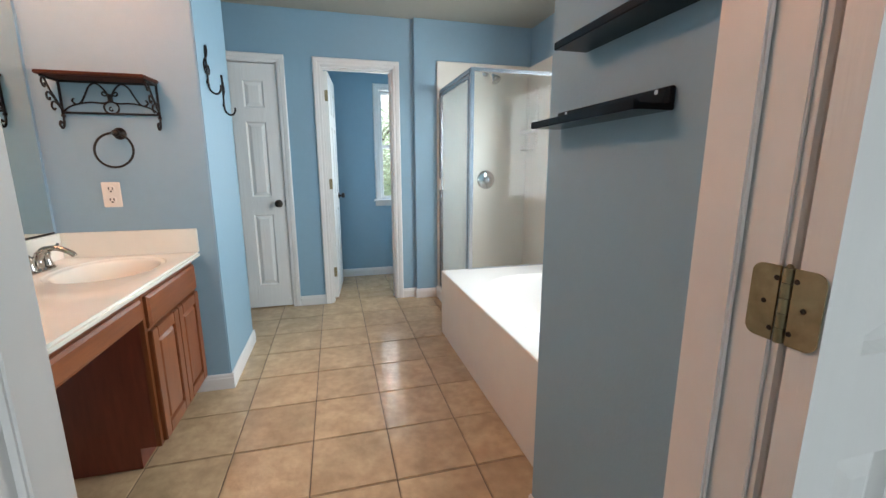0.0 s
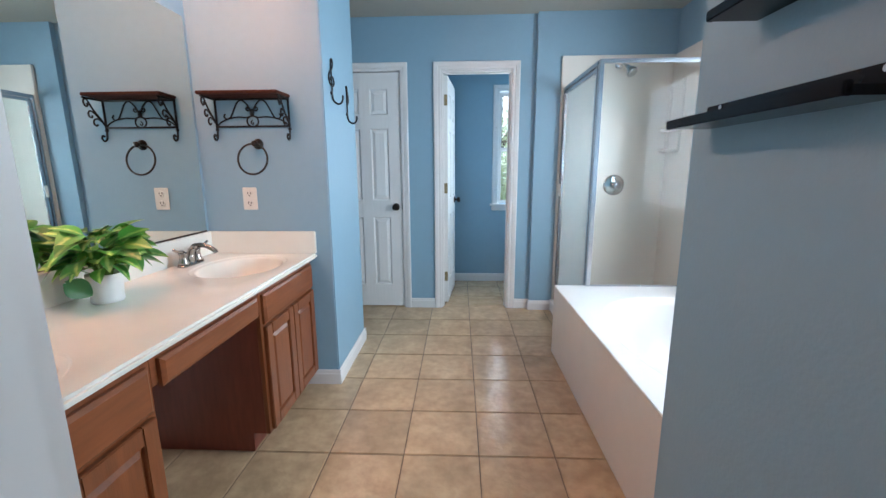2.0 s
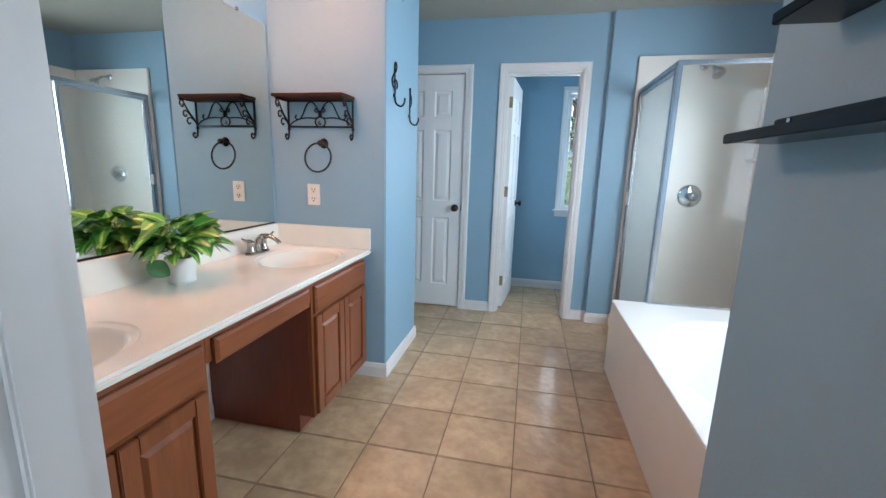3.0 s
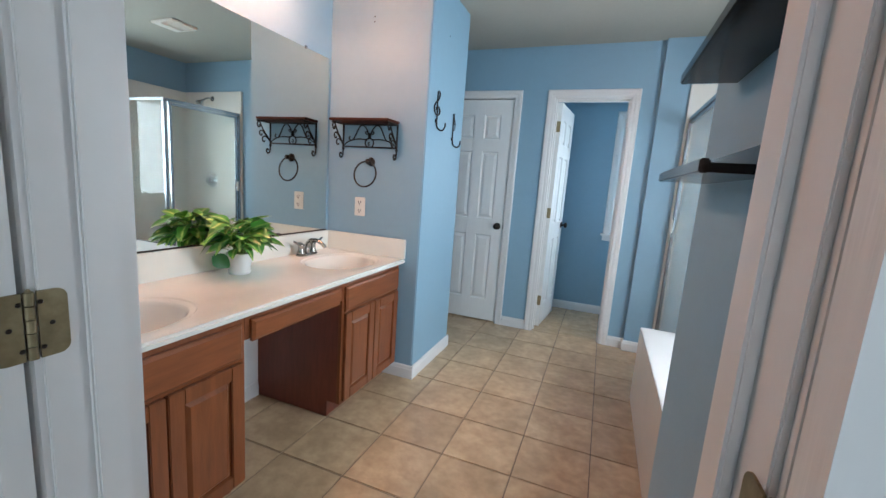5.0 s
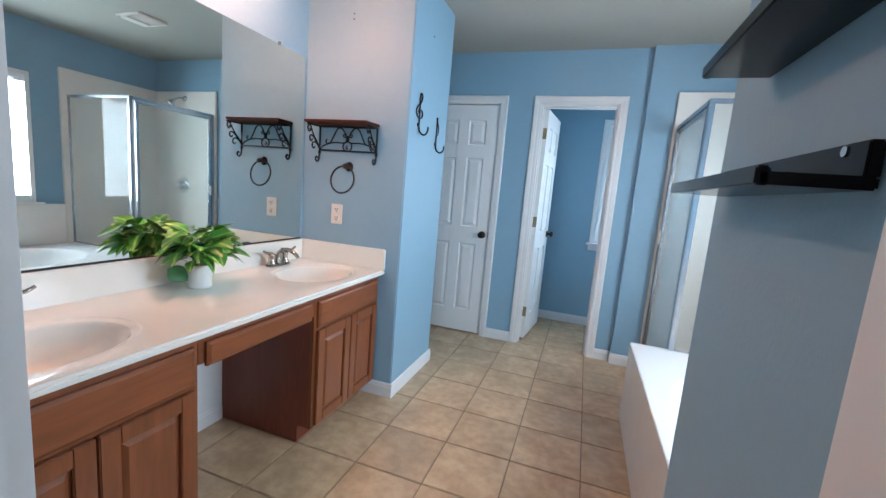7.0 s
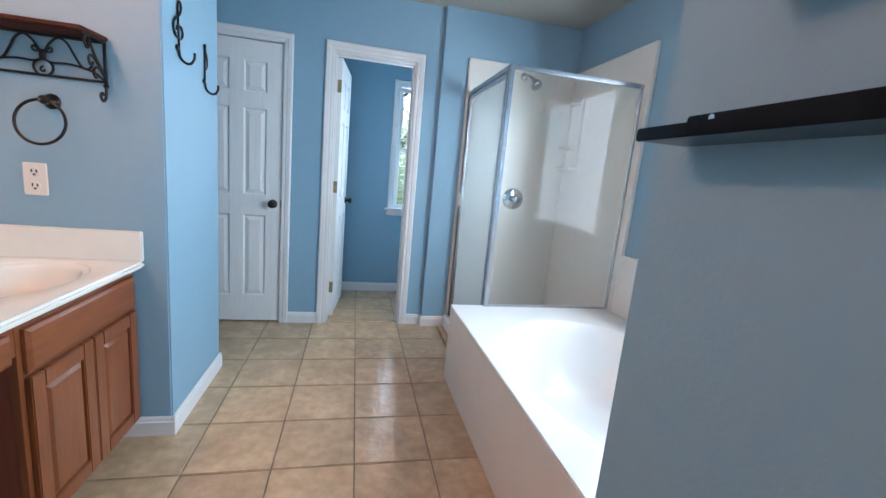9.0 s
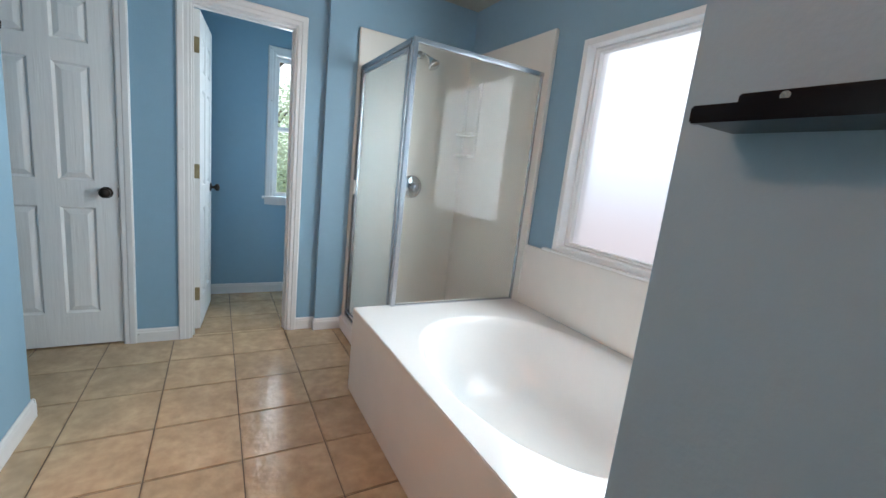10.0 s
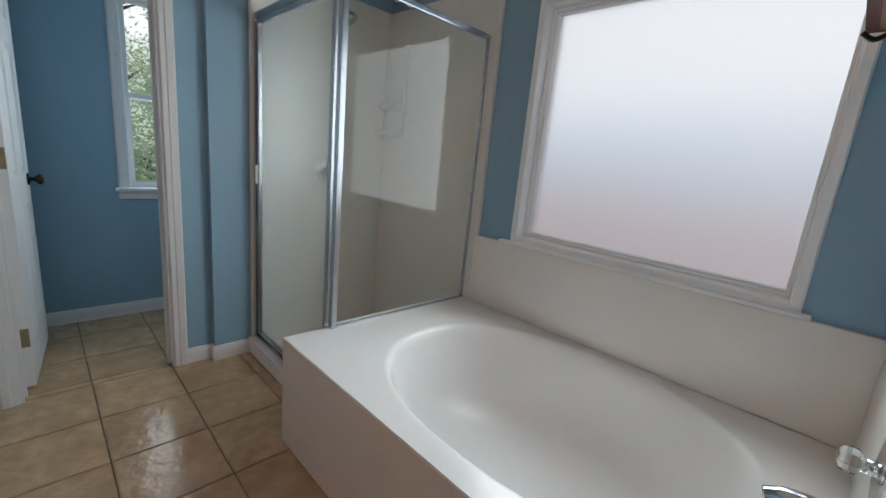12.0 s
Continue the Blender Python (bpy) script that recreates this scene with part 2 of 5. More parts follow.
def tube(points, r, n=8, bm=None, taper=None):
    """A round rod along a line of points."""
    own = bmesh.new()
    pts = [Vector(p) for p in points]
    rings = []
    up = None
    for i, p in enumerate(pts):
        d = (pts[min(i + 1, len(pts) - 1)] - pts[max(i - 1, 0)]).normalized()
        if up is None:
            up = d.orthogonal().normalized()
        up = (up - d * up.dot(d)).normalized()
        side = d.cross(up)
        rr = r if taper is None else r * taper[min(i * len(taper) // len(pts), len(taper) - 1)]
        rings.append([own.verts.new(p + rr * (math.cos(a) * up + math.sin(a) * side)) for a in (2 * math.pi * k / n for k in range(n))])
    for a, b in zip(rings, rings[1:]):
        for k in range(n):
            own.faces.new((a[k], a[(k + 1) % n], b[(k + 1) % n], b[k]))
    own.faces.new(rings[0])
    own.faces.new(rings[-1])
    return own if bm is None else join(bm, own)


def spline(points, steps=8):
    """A smooth line through points."""
    p = [Vector(q) for q in points]
    p = [2 * p[0] - p[1]] + p + [2 * p[-1] - p[-2]]
    out = []
    for i in range(1, len(p) - 2):
        for k in range(steps):
            t = k / steps
            a, b, c, d = p[i - 1], p[i], p[i + 1], p[i + 2]
            out.append(0.5 * (2 * b + (c - a) * t + (2 * a - 5 * b + 4 * c - d) * t * t + (3 * b - a - 3 * c + d) * t ** 3))
    return out + [p[-2]]


CASING = [(0.0, 0.0), (0.0, 0.009), (0.006, 0.012), (0.024, 0.012), (0.029, 0.016), (0.054, 0.018), (0.062, 0.013), (0.062, 0.0)]


def casing(a0, a1, b0, b1, place, profile=CASING, closed=False):
    """A moulded, mitred frame round an opening; place(a, b, out) gives the point."""
    bm = bmesh.new()
    lines = []
    for u, v in profile:
        low = b0 - u if closed else b0
        lines.append([bm.verts.new(place(a, b, v)) for a, b in ((a0 - u, low), (a0 - u, b1 + u), (a1 + u, b1 + u), (a1 + u, low))])
    for p, q in zip(lines, lines[1:]):
        for i in range(4 if closed else 3):
            j = (i + 1) % 4
            bm.faces.new((p[i], p[j], q[j], q[i]))
    if not closed:
        bm.faces.new([l[0] for l in lines])
        bm.faces.new([l[3] for l in lines])
    return bm


def frustum(bm, place, a0, a1, b0, b1, inset, low, high):
    """A raised field with sloping sides."""
    v = [bm.verts.new(place(a, b, low)) for a, b in ((a0, b0), (a1, b0), (a1, b1), (a0, b1))]
    w = [bm.verts.new(place(a, b, high)) for a, b in ((a0 + inset, b0 + inset), (a1 - inset, b0 + inset), (a1 - inset, b1 - inset), (a0 + inset, b1 - inset))]
    for i in range(4):
        bm.faces.new((v[i], v[(i + 1) % 4], w[(i + 1) % 4], w[i]))
    bm.faces.new(w)
    return bm


def panel_leaf(width, height, thick, place):
    """A six-panel door leaf: stiles and rails, and raised panels sunk between them on both sides."""
    st, mid = width * 0.17, width * 0.15
    cols = [(st, (width - mid) / 2), ((width + mid) / 2, width - st)]
    rows = [(0.20, 0.82), (0.97, 1.58), (1.69, 1.90)]
    rows = [(a * height / 2.03, b * height / 2.03) for a, b in rows]
    bm = bmesh.new()

    def slab(a0, a1, b0, b1, t0, t1):
        own = bmesh.new()
        vs = [own.verts.new(place(a, b, t)) for t in (t0, t1) for a, b in ((a0, b0), (a1, b0), (a1, b1), (a0, b1))]
        for f in ((0, 1, 2, 3), (4, 5, 6, 7), (0, 1, 5, 4), (1, 2, 6, 5), (2, 3, 7, 6), (3, 0, 4, 7)):
            own.faces.new([vs[i] for i in f])
        join(bm, own)

    h = thick / 2
    slab(0.01, width - 0.01, 0.01, height - 0.01, -h + 0.0135, h - 0.0135)
    for a0, a1 in ((0, cols[0][0]), (cols[0][1], cols[1][0]), (cols[1][1], width)):
        slab(a0, a1, 0, height, -h, h)
    edges = [0] + [e for r in rows for e in r] + [height]
    for i in range(0, len(edges), 2):
        for a0, a1 in cols:
            slab(a0, a1, edges[i], edges[i + 1], -h + 0.0005, h - 0.0005)
    for a0, a1 in cols:
        for b0, b1 in rows:
            for s in (-1, 1):
                own = frustum(bmesh.new(), lambda a, b, t: place(a, b, s * t), a0 + 0.013, a1 - 0.013, b0 + 0.013, b1 - 0.013, 0.026, h - 0.0135, h - 0.003)
                join(bm, own)
                own = bmesh.new()
                rim = [((a0, b0), (a1, b0)), ((a1, b0), (a1, b1)), ((a1, b1), (a0, b1)), ((a0, b1), (a0, b0))]
                ca, cb = (a0 + a1) / 2, (b0 + b1) / 2
                for (pa, pb), (qa, qb) in rim:
                    ins = lambda a, b: (a + 0.011 * (1 if a < ca else -1), b + 0.011 * (1 if b < cb else -1))
                    ia, ib = ins(pa, pb)
                    ja, jb = ins(qa, qb)
                    own.faces.new([own.verts.new(place(*q)) for q in ((pa, pb, s * (h - 0.0005)), (qa, qb, s * (h - 0.0005)), (ja, jb, s * (h - 0.0133)), (ia, ib, s * (h - 0.0133)))])
                join(bm, own)
    return bm


def basin_sheet(x0, x1, y0, y1, z, cx, cy, a, b, power, rings, n=96):
    """A level sheet with a rounded hollow: rings are (scale, drop) from the rim inwards."""
    bm = bmesh.new()
    corner = [math.atan2(y - cy, x - cx) % (2 * math.pi) for x in (x0, x1) for y in (y0, y1)]
    angles = sorted([2 * math.pi * i / n for i in range(n)] + corner)
    outer, lines = [], []
    for t in angles:
        c, s = math.cos(t), math.sin(t)
        k = min(((x1 - cx) / c if c > 1e-9 else (x0 - cx) / c if c < -1e-9 else 1e9), ((y1 - cy) / s if s > 1e-9 else (y0 - cy) / s if s < -1e-9 else 1e9))
        outer.append(bm.verts.new((cx + k * c, cy + k * s, z)))
    lines.append(outer)
    for scale, drop in rings:
        line = []
        for t in angles:
            c, s = math.cos(t), math.sin(t)
            r = (abs(c / a) ** power + abs(s / b) ** power) ** (-1 / power)
            line.append(bm.verts.new((cx + scale * r * c, cy + scale * r * s, z - drop)))
        lines.append(line)
    m = len(angles)
    for p, q in zip(lines, lines[1:]):
        for i in range(m):
            bm.faces.new((p[i], p[(i + 1) % m], q[(i + 1) % m], q[i]))
    bm.faces.new(lines[-1])
    return bm


# ---- large structure ----
CEILING = 2.445
VAN_X, PIER_Y, PIER_X, PIER_BACK = -1.20, 2.365, -0.515, 3.00
FAR_Y, JOG_X, JOG_Y = 3.735, 0.805, 3.69
WIN_X = 1.895
DOOR_L, DOOR_R, DOOR_IN, DOOR_OUT = -0.22, 0.638, 0.545, 0.418
SHELF_X, SHELF_END = 0.703, 1.151
TOI_L, TOI_R, TOI_Y = 0.03, 0.617, 4.66
HEAD = 2.035
W_Y0, W_Y1, W_Z0, W_Z1 = 1.405, 2.511, 0.884, 1.973     # frosted window's opening
T_X0, T_X1, T_Z0, T_Z1 = 0.60, 1.16, 0.87, 2.03          # toilet window's opening


def structure(name, bm, mat, label="", category="wall"):
    return tagged(part(name, bm, mat, kind="structure"), label, category)


structure("floor", box(-1.4, 2.1, 0.40, 4.9, -0.12, -0.0048), GROUT, "beige ceramic tiled bathroom floor", "floor")
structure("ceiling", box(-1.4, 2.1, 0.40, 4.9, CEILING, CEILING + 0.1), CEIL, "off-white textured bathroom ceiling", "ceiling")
structure("wall_vanity", box(VAN_X - 0.12, VAN_X, DOOR_IN, PIER_Y + 0.02, 0, CEILING), BLUE, "blue painted wall behind the vanity mirror")
structure("wall_pier", box(VAN_X - 0.1, PIER_X, PIER_Y, PIER_BACK, 0, CEILING, bevel=0.006), BLUE, "blue painted wall block beside the vanity")
structure("wall_recess", box(VAN_X - 0.12, VAN_X, PIER_BACK - 0.02, FAR_Y + 0.02, 0, CEILING), BLUE, "blue painted wall of the passage to the closet")
CL_L, CL_R = -0.925, -0.309
structure("wall_far", boxes([
    (VAN_X - 0.12, CL_L, FAR_Y, FAR_Y + 0.115, 0, CEILING), (CL_R, TOI_L, FAR_Y, FAR_Y + 0.115, 0, CEILING),
    (TOI_R, 2.0, FAR_Y, FAR_Y + 0.115, 0, CEILING), (CL_L, CL_R, FAR_Y, FAR_Y + 0.115, HEAD, CEILING),
    (TOI_L, TOI_R, FAR_Y, FAR_Y + 0.115, HEAD, CEILING)]), BLUE, "blue painted wall with closet and toilet doorways")
structure("wall_shower_back", box(JOG_X, WIN_X + 0.01, JOG_Y, FAR_Y, 0, CEILING), BLUE, "blue painted furred-out wall behind the shower")
structure("wall_window", boxes([
    (WIN_X, WIN_X + 0.16, 1.0, W_Y0, 0, CEILING), (WIN_X, WIN_X + 0.16, W_Y1, FAR_Y + 0.1, 0, CEILING),
    (WIN_X, WIN_X + 0.16, W_Y0, W_Y1, 0, W_Z0), (WIN_X, WIN_X + 0.16, W_Y0, W_Y1, W_Z1, CEILING)]), BLUE, "blue painted wall with the frosted window")
structure("wall_shelves", box(SHELF_X, WIN_X + 0.02, DOOR_IN, SHELF_END, 0, CEILING, bevel=0.006), BLUE, "blue painted wall that carries the black ledges")
structure("wall_entry", boxes([
    (-3.0, DOOR_L - 0.02, DOOR_OUT, DOOR_IN, 0, CEILING), (DOOR_R + 0.02, 3.0, DOOR_OUT, DOOR_IN, 0, CEILING),
    (DOOR_L - 0.02, DOOR_R + 0.02, DOOR_OUT, DOOR_IN, HEAD + 0.02, CEILING)]), BLUE, "painted wall with the double doorway")
# toilet room and closet
structure("wall_toilet", boxes([
    (-0.17, -0.05, FAR_Y + 0.115, TOI_Y, 0, CEILING), (1.35, 1.45, FAR_Y + 0.115, TOI_Y, 0, CEILING),
    (-0.17, T_X0, TOI_Y, TOI_Y + 0.14, 0, CEILING), (T_X1, 1.45, TOI_Y, TOI_Y + 0.14, 0, CEILING),
    (T_X0, T_X1, TOI_Y, TOI_Y + 0.14, 0, T_Z0), (T_X0, T_X1, TOI_Y, TOI_Y + 0.14, T_Z1, CEILING)]), BLUE, "deep blue painted walls of the toilet room")
structure("wall_closet", boxes([(-1.32, -0.17, 4.35, 4.45, 0, CEILING), (-1.32, -1.2, FAR_Y + 0.115, 4.4, 0, CEILING)]), BEIGE, "plain wall of the closet")
# unseen bedroom behind the camera; its window opening is invented for the fill lamp
structure("bedroom_floor", box(-3.0, 3.0, -3.6, DOOR_OUT + 0.005, -0.12, -0.012), BEIGE, "beige carpet of the bedroom", "floor")
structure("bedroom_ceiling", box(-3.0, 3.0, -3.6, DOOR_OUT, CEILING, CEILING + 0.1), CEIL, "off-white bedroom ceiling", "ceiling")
structure("wall_bedroom", boxes([
    (-3.1, -3.0, -3.6, DOOR_OUT, 0, CEILING), (3.0, 3.1, -3.6, DOOR_OUT, 0, CEILING),
    (-3.0, 0.0, -3.7, -3.6, 0, CEILING), (2.6, 3.0, -3.7, -3.6, 0, CEILING), (0.0, 2.6, -3.7, -3.6, 0, 0.8), (0.0, 2.6, -3.7, -3.6, 2.1, CEILING)]),
    BEIGE, "beige bedroom walls with an invented window opening")

# ---- outside ----
GRASS = material("lawn", (0.06, 0.10, 0.03), 0.9, grain=0.5, grain_size=8, stain=0.4, stain_size=0.5)
structure("ground", box(-300, 300, -300, 300, -3.3, -3.0), GRASS, "green lawn round the house", "ground")
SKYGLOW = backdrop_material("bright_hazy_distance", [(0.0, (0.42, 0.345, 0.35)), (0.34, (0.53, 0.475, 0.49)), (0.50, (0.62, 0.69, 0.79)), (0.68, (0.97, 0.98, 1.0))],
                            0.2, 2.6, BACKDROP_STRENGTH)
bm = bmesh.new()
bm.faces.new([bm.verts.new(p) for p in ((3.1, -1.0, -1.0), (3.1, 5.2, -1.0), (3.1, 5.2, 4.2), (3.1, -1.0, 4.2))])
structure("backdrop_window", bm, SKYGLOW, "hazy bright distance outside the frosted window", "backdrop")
GARDENGLOW = backdrop_material("garden_distance", [(0.0, (0.30, 0.36, 0.26)), (0.58, (0.46, 0.53, 0.42)), (0.70, (0.72, 0.78, 0.72)), (0.85, (0.97, 0.98, 1.0))], -3.0, 5.0, BACKDROP_STRENGTH * 1.3)
OPENGLOW = backdrop_material("overcast_sky_distance", [(0.0, (0.55, 0.60, 0.60)), (0.5, (0.93, 0.96, 1.0)), (1.0, (0.97, 0.98, 1.0))], -2.0, 6.0, BACKDROP_STRENGTH * 1.3)
bm = bmesh.new()
bm.faces.new([bm.verts.new(p) for p in ((-8, 14, -3), (12, 14, -3), (12, 14, 9), (-8, 14, 9))])
structure("backdrop_garden", bm, GARDENGLOW, "overcast sky and far greenery beyond the garden", "backdrop")
# added glowing sheet behind the invented bedroom opening
bm = bmesh.new()
bm.faces.new([bm.verts.new(p) for p in ((-2, -4.6, -0.5), (4.5, -4.6, -0.5), (4.5, -4.6, 3.5), (-2, -4.6, 3.5))])
structure("backdrop_bedroom", bm, OPENGLOW, "added sky glow outside the invented bedroom window", "backdrop")
# ---- doors and trim ----
def hinge(parent, x, y, z, leaf_dirs, height=0.098, width=0.036, mat=None):
    """A butt hinge: two leaves with screws, and a knuckle of five barrels."""
    mat = mat or BRASS
    bm = bmesh.new()
    for i in range(5):
        cyl((x, y, z - height / 2 + i * height / 5 + 0.0006), (0, 0, 1), 0.0062, height / 5 - 0.0012, n=14, bm=bm)
    cyl((x, y, z + height / 2), (0, 0, 1), 0.0045, 0.004, 0.002, n=12, bm=bm)
    knuckle = part("hinge", bm, mat, parent, "antique brass butt hinge", smooth=False)
    for (dx, dy), (nx, ny) in leaf_dirs:
        bm = bmesh.new()
        t = 0.0022
        pts = []
        for cu, cv, a0 in ((width - 0.014, height / 2 - 0.014, 0), (0.0085, height / 2, None), (0.0085, -height / 2, None), (width - 0.014, -height / 2 + 0.014, -90)):
            if a0 is None:
                pts.append((cu, cv))
            else:
                arc = [(cu + 0.014 * math.cos(radians(a0 + k * 15)), cv + 0.014 * math.sin(radians(a0 + k * 15))) for k in range(7)]
                pts.extend(arc)
        top = [bm.verts.new((x + dx * u + nx * t, y + dy * u + ny * t, z + v)) for u, v in pts]
        low = [bm.verts.new((x + dx * u, y + dy * u, z + v)) for u, v in pts]
        bm.faces.new(top)
        bm.faces.new(low)
        for i in range(len(pts)):
            bm.faces.new((top[i], top[(i + 1) % len(pts)], low[(i + 1) % len(pts)], low[i]))
        plate = part("hinge_leaf", bm, mat, knuckle)
        bm = bmesh.new()
        for u, v in ((0.012, 0.034), (0.024, 0.0), (0.012, -0.034)):
            cyl((x + dx * u + nx * t, y + dy * u + ny * t, z + v), (nx, ny, 0), 0.0036, 0.0012, 0.0026, n=12, bm=bm)
        part("screw", bm, BRONZE, knuckle, "dark screw heads")
    return knuckle


def knob(parent, x, y, z, axis):
    """A round door knob on its rose."""
    k = part("knob", lathe([(0.0, 0), (0.031, 0.0), (0.032, 0.004), (0.028, 0.008), (0.012, 0.011), (0.010, 0.024), (0.014, 0.030), (0.024, 0.036),
                            (0.028, 0.046), (0.025, 0.056), (0.014, 0.062), (0.0, 0.063)], (x, y, z), axis), BRONZE, parent, "dark oil-rubbed bronze knob", smooth=True)
    return k


def on_y(y, sign):
    return lambda a, b, out: (a, y + sign * out, b)


# entry: double doors folded back against the bedroom wall
door = thing("door_1", (DOOR_L + DOOR_R) / 2, DOOR_OUT, 0, "white double doorway with both leaves open", "doorway", kind="structure")
J = 0.02
bm = boxes([(DOOR_L - J, DOOR_L, DOOR_OUT, DOOR_IN + 0.002, 0, HEAD + J), (DOOR_R, DOOR_R + J, DOOR_OUT, DOOR_IN + 0.002, 0, HEAD + J),
            (DOOR_L, DOOR_R, DOOR_OUT, DOOR_IN + 0.002, HEAD, HEAD + J)], bevel=0.0015)
part("jamb", bm, WHITE, door)
bm = boxes([(DOOR_L, DOOR_L + 0.012, 0.470, DOOR_IN - 0.022, 0, HEAD), (DOOR_R - 0.012, DOOR_R, 0.470, DOOR_IN - 0.022, 0, HEAD),
            (DOOR_L, DOOR_R, 0.470, DOOR_IN - 0.022, HEAD - 0.012, HEAD)], bevel=0.003)
part("door_stop", bm, WHITE, door)
part("casing", casing(DOOR_L - 0.006, DOOR_R + 0.006, 0, HEAD + 0.006, on_y(DOOR_OUT, -1)), WHITE, door)
part("casing", casing(DOOR_L - 0.003, DOOR_R + 0.003, 0, HEAD + 0.003, on_y(DOOR_IN, 1)), WHITE, door)
part("threshold", box(DOOR_L, DOOR_R, DOOR_OUT, 0.46, -0.012, 0.003, 0.002), GROUT, door)
for side in (-1, 1):
    hx = DOOR_R if side > 0 else DOOR_L
    leaf = part("leaf", panel_leaf(0.425, 2.015, 0.035, lambda a, b, t: (hx + side * (a + 0.0015), 0.378 + t, b + 0.01)), DOORWHITE, door)
    for hz in (0.25, 1.03, 1.80):
        hinge(leaf, hx, 0.4065, hz, [((0, 1), (-side, 0)), ((0, -1), (-side, 0))], height=0.1, width=0.044)

# closet door
door = thing("door_2", (CL_L + CL_R) / 2, FAR_Y, 0, "closed white six-panel closet door", "door", kind="structure")
part("casing", casing(CL_L, CL_R, 0, HEAD, on_y(FAR_Y, -1)), WHITE, door)
part("jamb", boxes([(CL_L, CL_L + 0.004, FAR_Y, FAR_Y + 0.115, 0, HEAD), (CL_R - 0.004, CL_R, FAR_Y, FAR_Y + 0.115, 0, HEAD), (CL_L, CL_R, FAR_Y, FAR_Y + 0.115, HEAD - 0.004, HEAD)]), WHITE, door)
leaf = part("leaf", panel_leaf(CL_R - CL_L - 0.014, 2.012, 0.035, lambda a, b, t: (CL_L + 0.007 + a, FAR_Y + 0.024 + t, b + 0.012)), DOORWHITE, door)
knob(leaf, CL_R - 0.060, FAR_Y + 0.0065, 0.915, (0, -1, 0))
part("latch_plate", box(CL_R - 0.0085, CL_R - 0.004, FAR_Y + 0.002, FAR_Y + 0.01, 0.89, 0.945), BRONZE, leaf)

# toilet room door, standing open inwards
door = thing("door_3", (TOI_L + TOI_R) / 2, FAR_Y, 0, "white six-panel toilet door standing open", "door", kind="structure")
part("casing", casing(TOI_L, TOI_R, 0, HEAD, on_y(FAR_Y, -1)), WHITE, door)
part("jamb", boxes([(TOI_L, TOI_L + 0.012, FAR_Y - 0.001, FAR_Y + 0.117, 0, HEAD), (TOI_R - 0.012, TOI_R, FAR_Y - 0.001, FAR_Y + 0.117, 0, HEAD),
                    (TOI_L, TOI_R, FAR_Y - 0.001, FAR_Y + 0.117, HEAD - 0.012, HEAD)], bevel=0.0015), WHITE, door)
part("door_stop", boxes([(TOI_L + 0.012, TOI_L + 0.022, FAR_Y + 0.04, FAR_Y + 0.075, 0, HEAD - 0.012), (TOI_R - 0.022, TOI_R - 0.012, FAR_Y + 0.04, FAR_Y + 0.075, 0, HEAD - 0.012),
                         (TOI_L + 0.022, TOI_R - 0.022, FAR_Y + 0.04, FAR_Y + 0.075, HEAD - 0.022, HEAD - 0.012)], bevel=0.002), WHITE, door)
swing = Matrix.Translation((TOI_L + 0.034, FAR_Y + 0.118, 0)) @ Matrix.Rotation(radians(-5.5), 4, "Z")
leaf = part("leaf", panel_leaf(0.585, 2.005, 0.035, lambda a, b, t: swing @ Vector((t, a, b + 0.014))), DOORWHITE, door)
hp = swing @ Vector((0.0175, 0.525, 0.935))
hd = swing.to_3x3() @ Vector((1, 0, 0))
knob(leaf, hp.x, hp.y, hp.z, hd)
for hz in (0.26, 1.07, 1.82):
    bm = box(TOI_L + 0.021, TOI_L + 0.049, FAR_Y + 0.1150, FAR_Y + 0.1175, hz - 0.045, hz + 0.045, 0.001)
    cyl((TOI_L + 0.018, FAR_Y + 0.119, hz - 0.045), (0, 0, 1), 0.006, 0.09, n=12, bm=bm)
    part("hinge", bm, BRASS, leaf, "antique brass butt hinge")


def baseboard(x0, x1, y0, y1, side):
    """A skirting board along a wall; side is the way it faces."""
    bm = bmesh.new()
    prof = [(0, 0), (0.013, 0), (0.013, 0.062), (0.010, 0.068), (0.009, 0.078), (0.004, 0.086), (0, 0.086)]
    nx, ny = side
    ends = []
    for x, y in ((x0, y0), (x1, y1)):
        ends.append([bm.verts.new((x + nx * d, y + ny * d, h)) for d, h in prof])
    for i in range(len(prof)):
        j = (i + 1) % len(prof)
        bm.faces.new((ends[0][i], ends[0][j], ends[1][j], ends[1][i]))
    bm.faces.new(ends[0])
    bm.faces.new(ends[1])
    tagged(part("baseboard", bm, WHITE, kind="structure"), "white painted wooden baseboard", "baseboard")


baseboard(-0.72, PIER_X + 0.0115, PIER_Y, PIER_Y, (0, -1))
baseboard(PIER_X, PIER_X, PIER_Y - 0.0105, PIER_BACK + 0.0105, (1, 0))
baseboard(VAN_X, PIER_X + 0.0115, PIER_BACK, PIER_BACK, (0, 1))
baseboard(CL_R + 0.062, TOI_L - 0.062, FAR_Y, FAR_Y, (0, -1))
baseboard(TOI_R + 0.062, JOG_X, FAR_Y, FAR_Y, (0, -1))
baseboard(JOG_X - 0.0115, 0.995, JOG_Y, JOG_Y, (0, -1))
baseboard(JOG_X, JOG_X, JOG_Y - 0.0105, FAR_Y - 0.0135, (-1, 0))
baseboard(-0.05, 1.35, TOI_Y, TOI_Y, (0, -1))
baseboard(-0.05, -0.05, FAR_Y + 0.115, TOI_Y, (1, 0))
baseboard(SHELF_X, SHELF_X, DOOR_IN + 0.018, SHELF_END, (-1, 0))
baseboard(VAN_X, VAN_X, 1.165, 1.76, (1, 0))

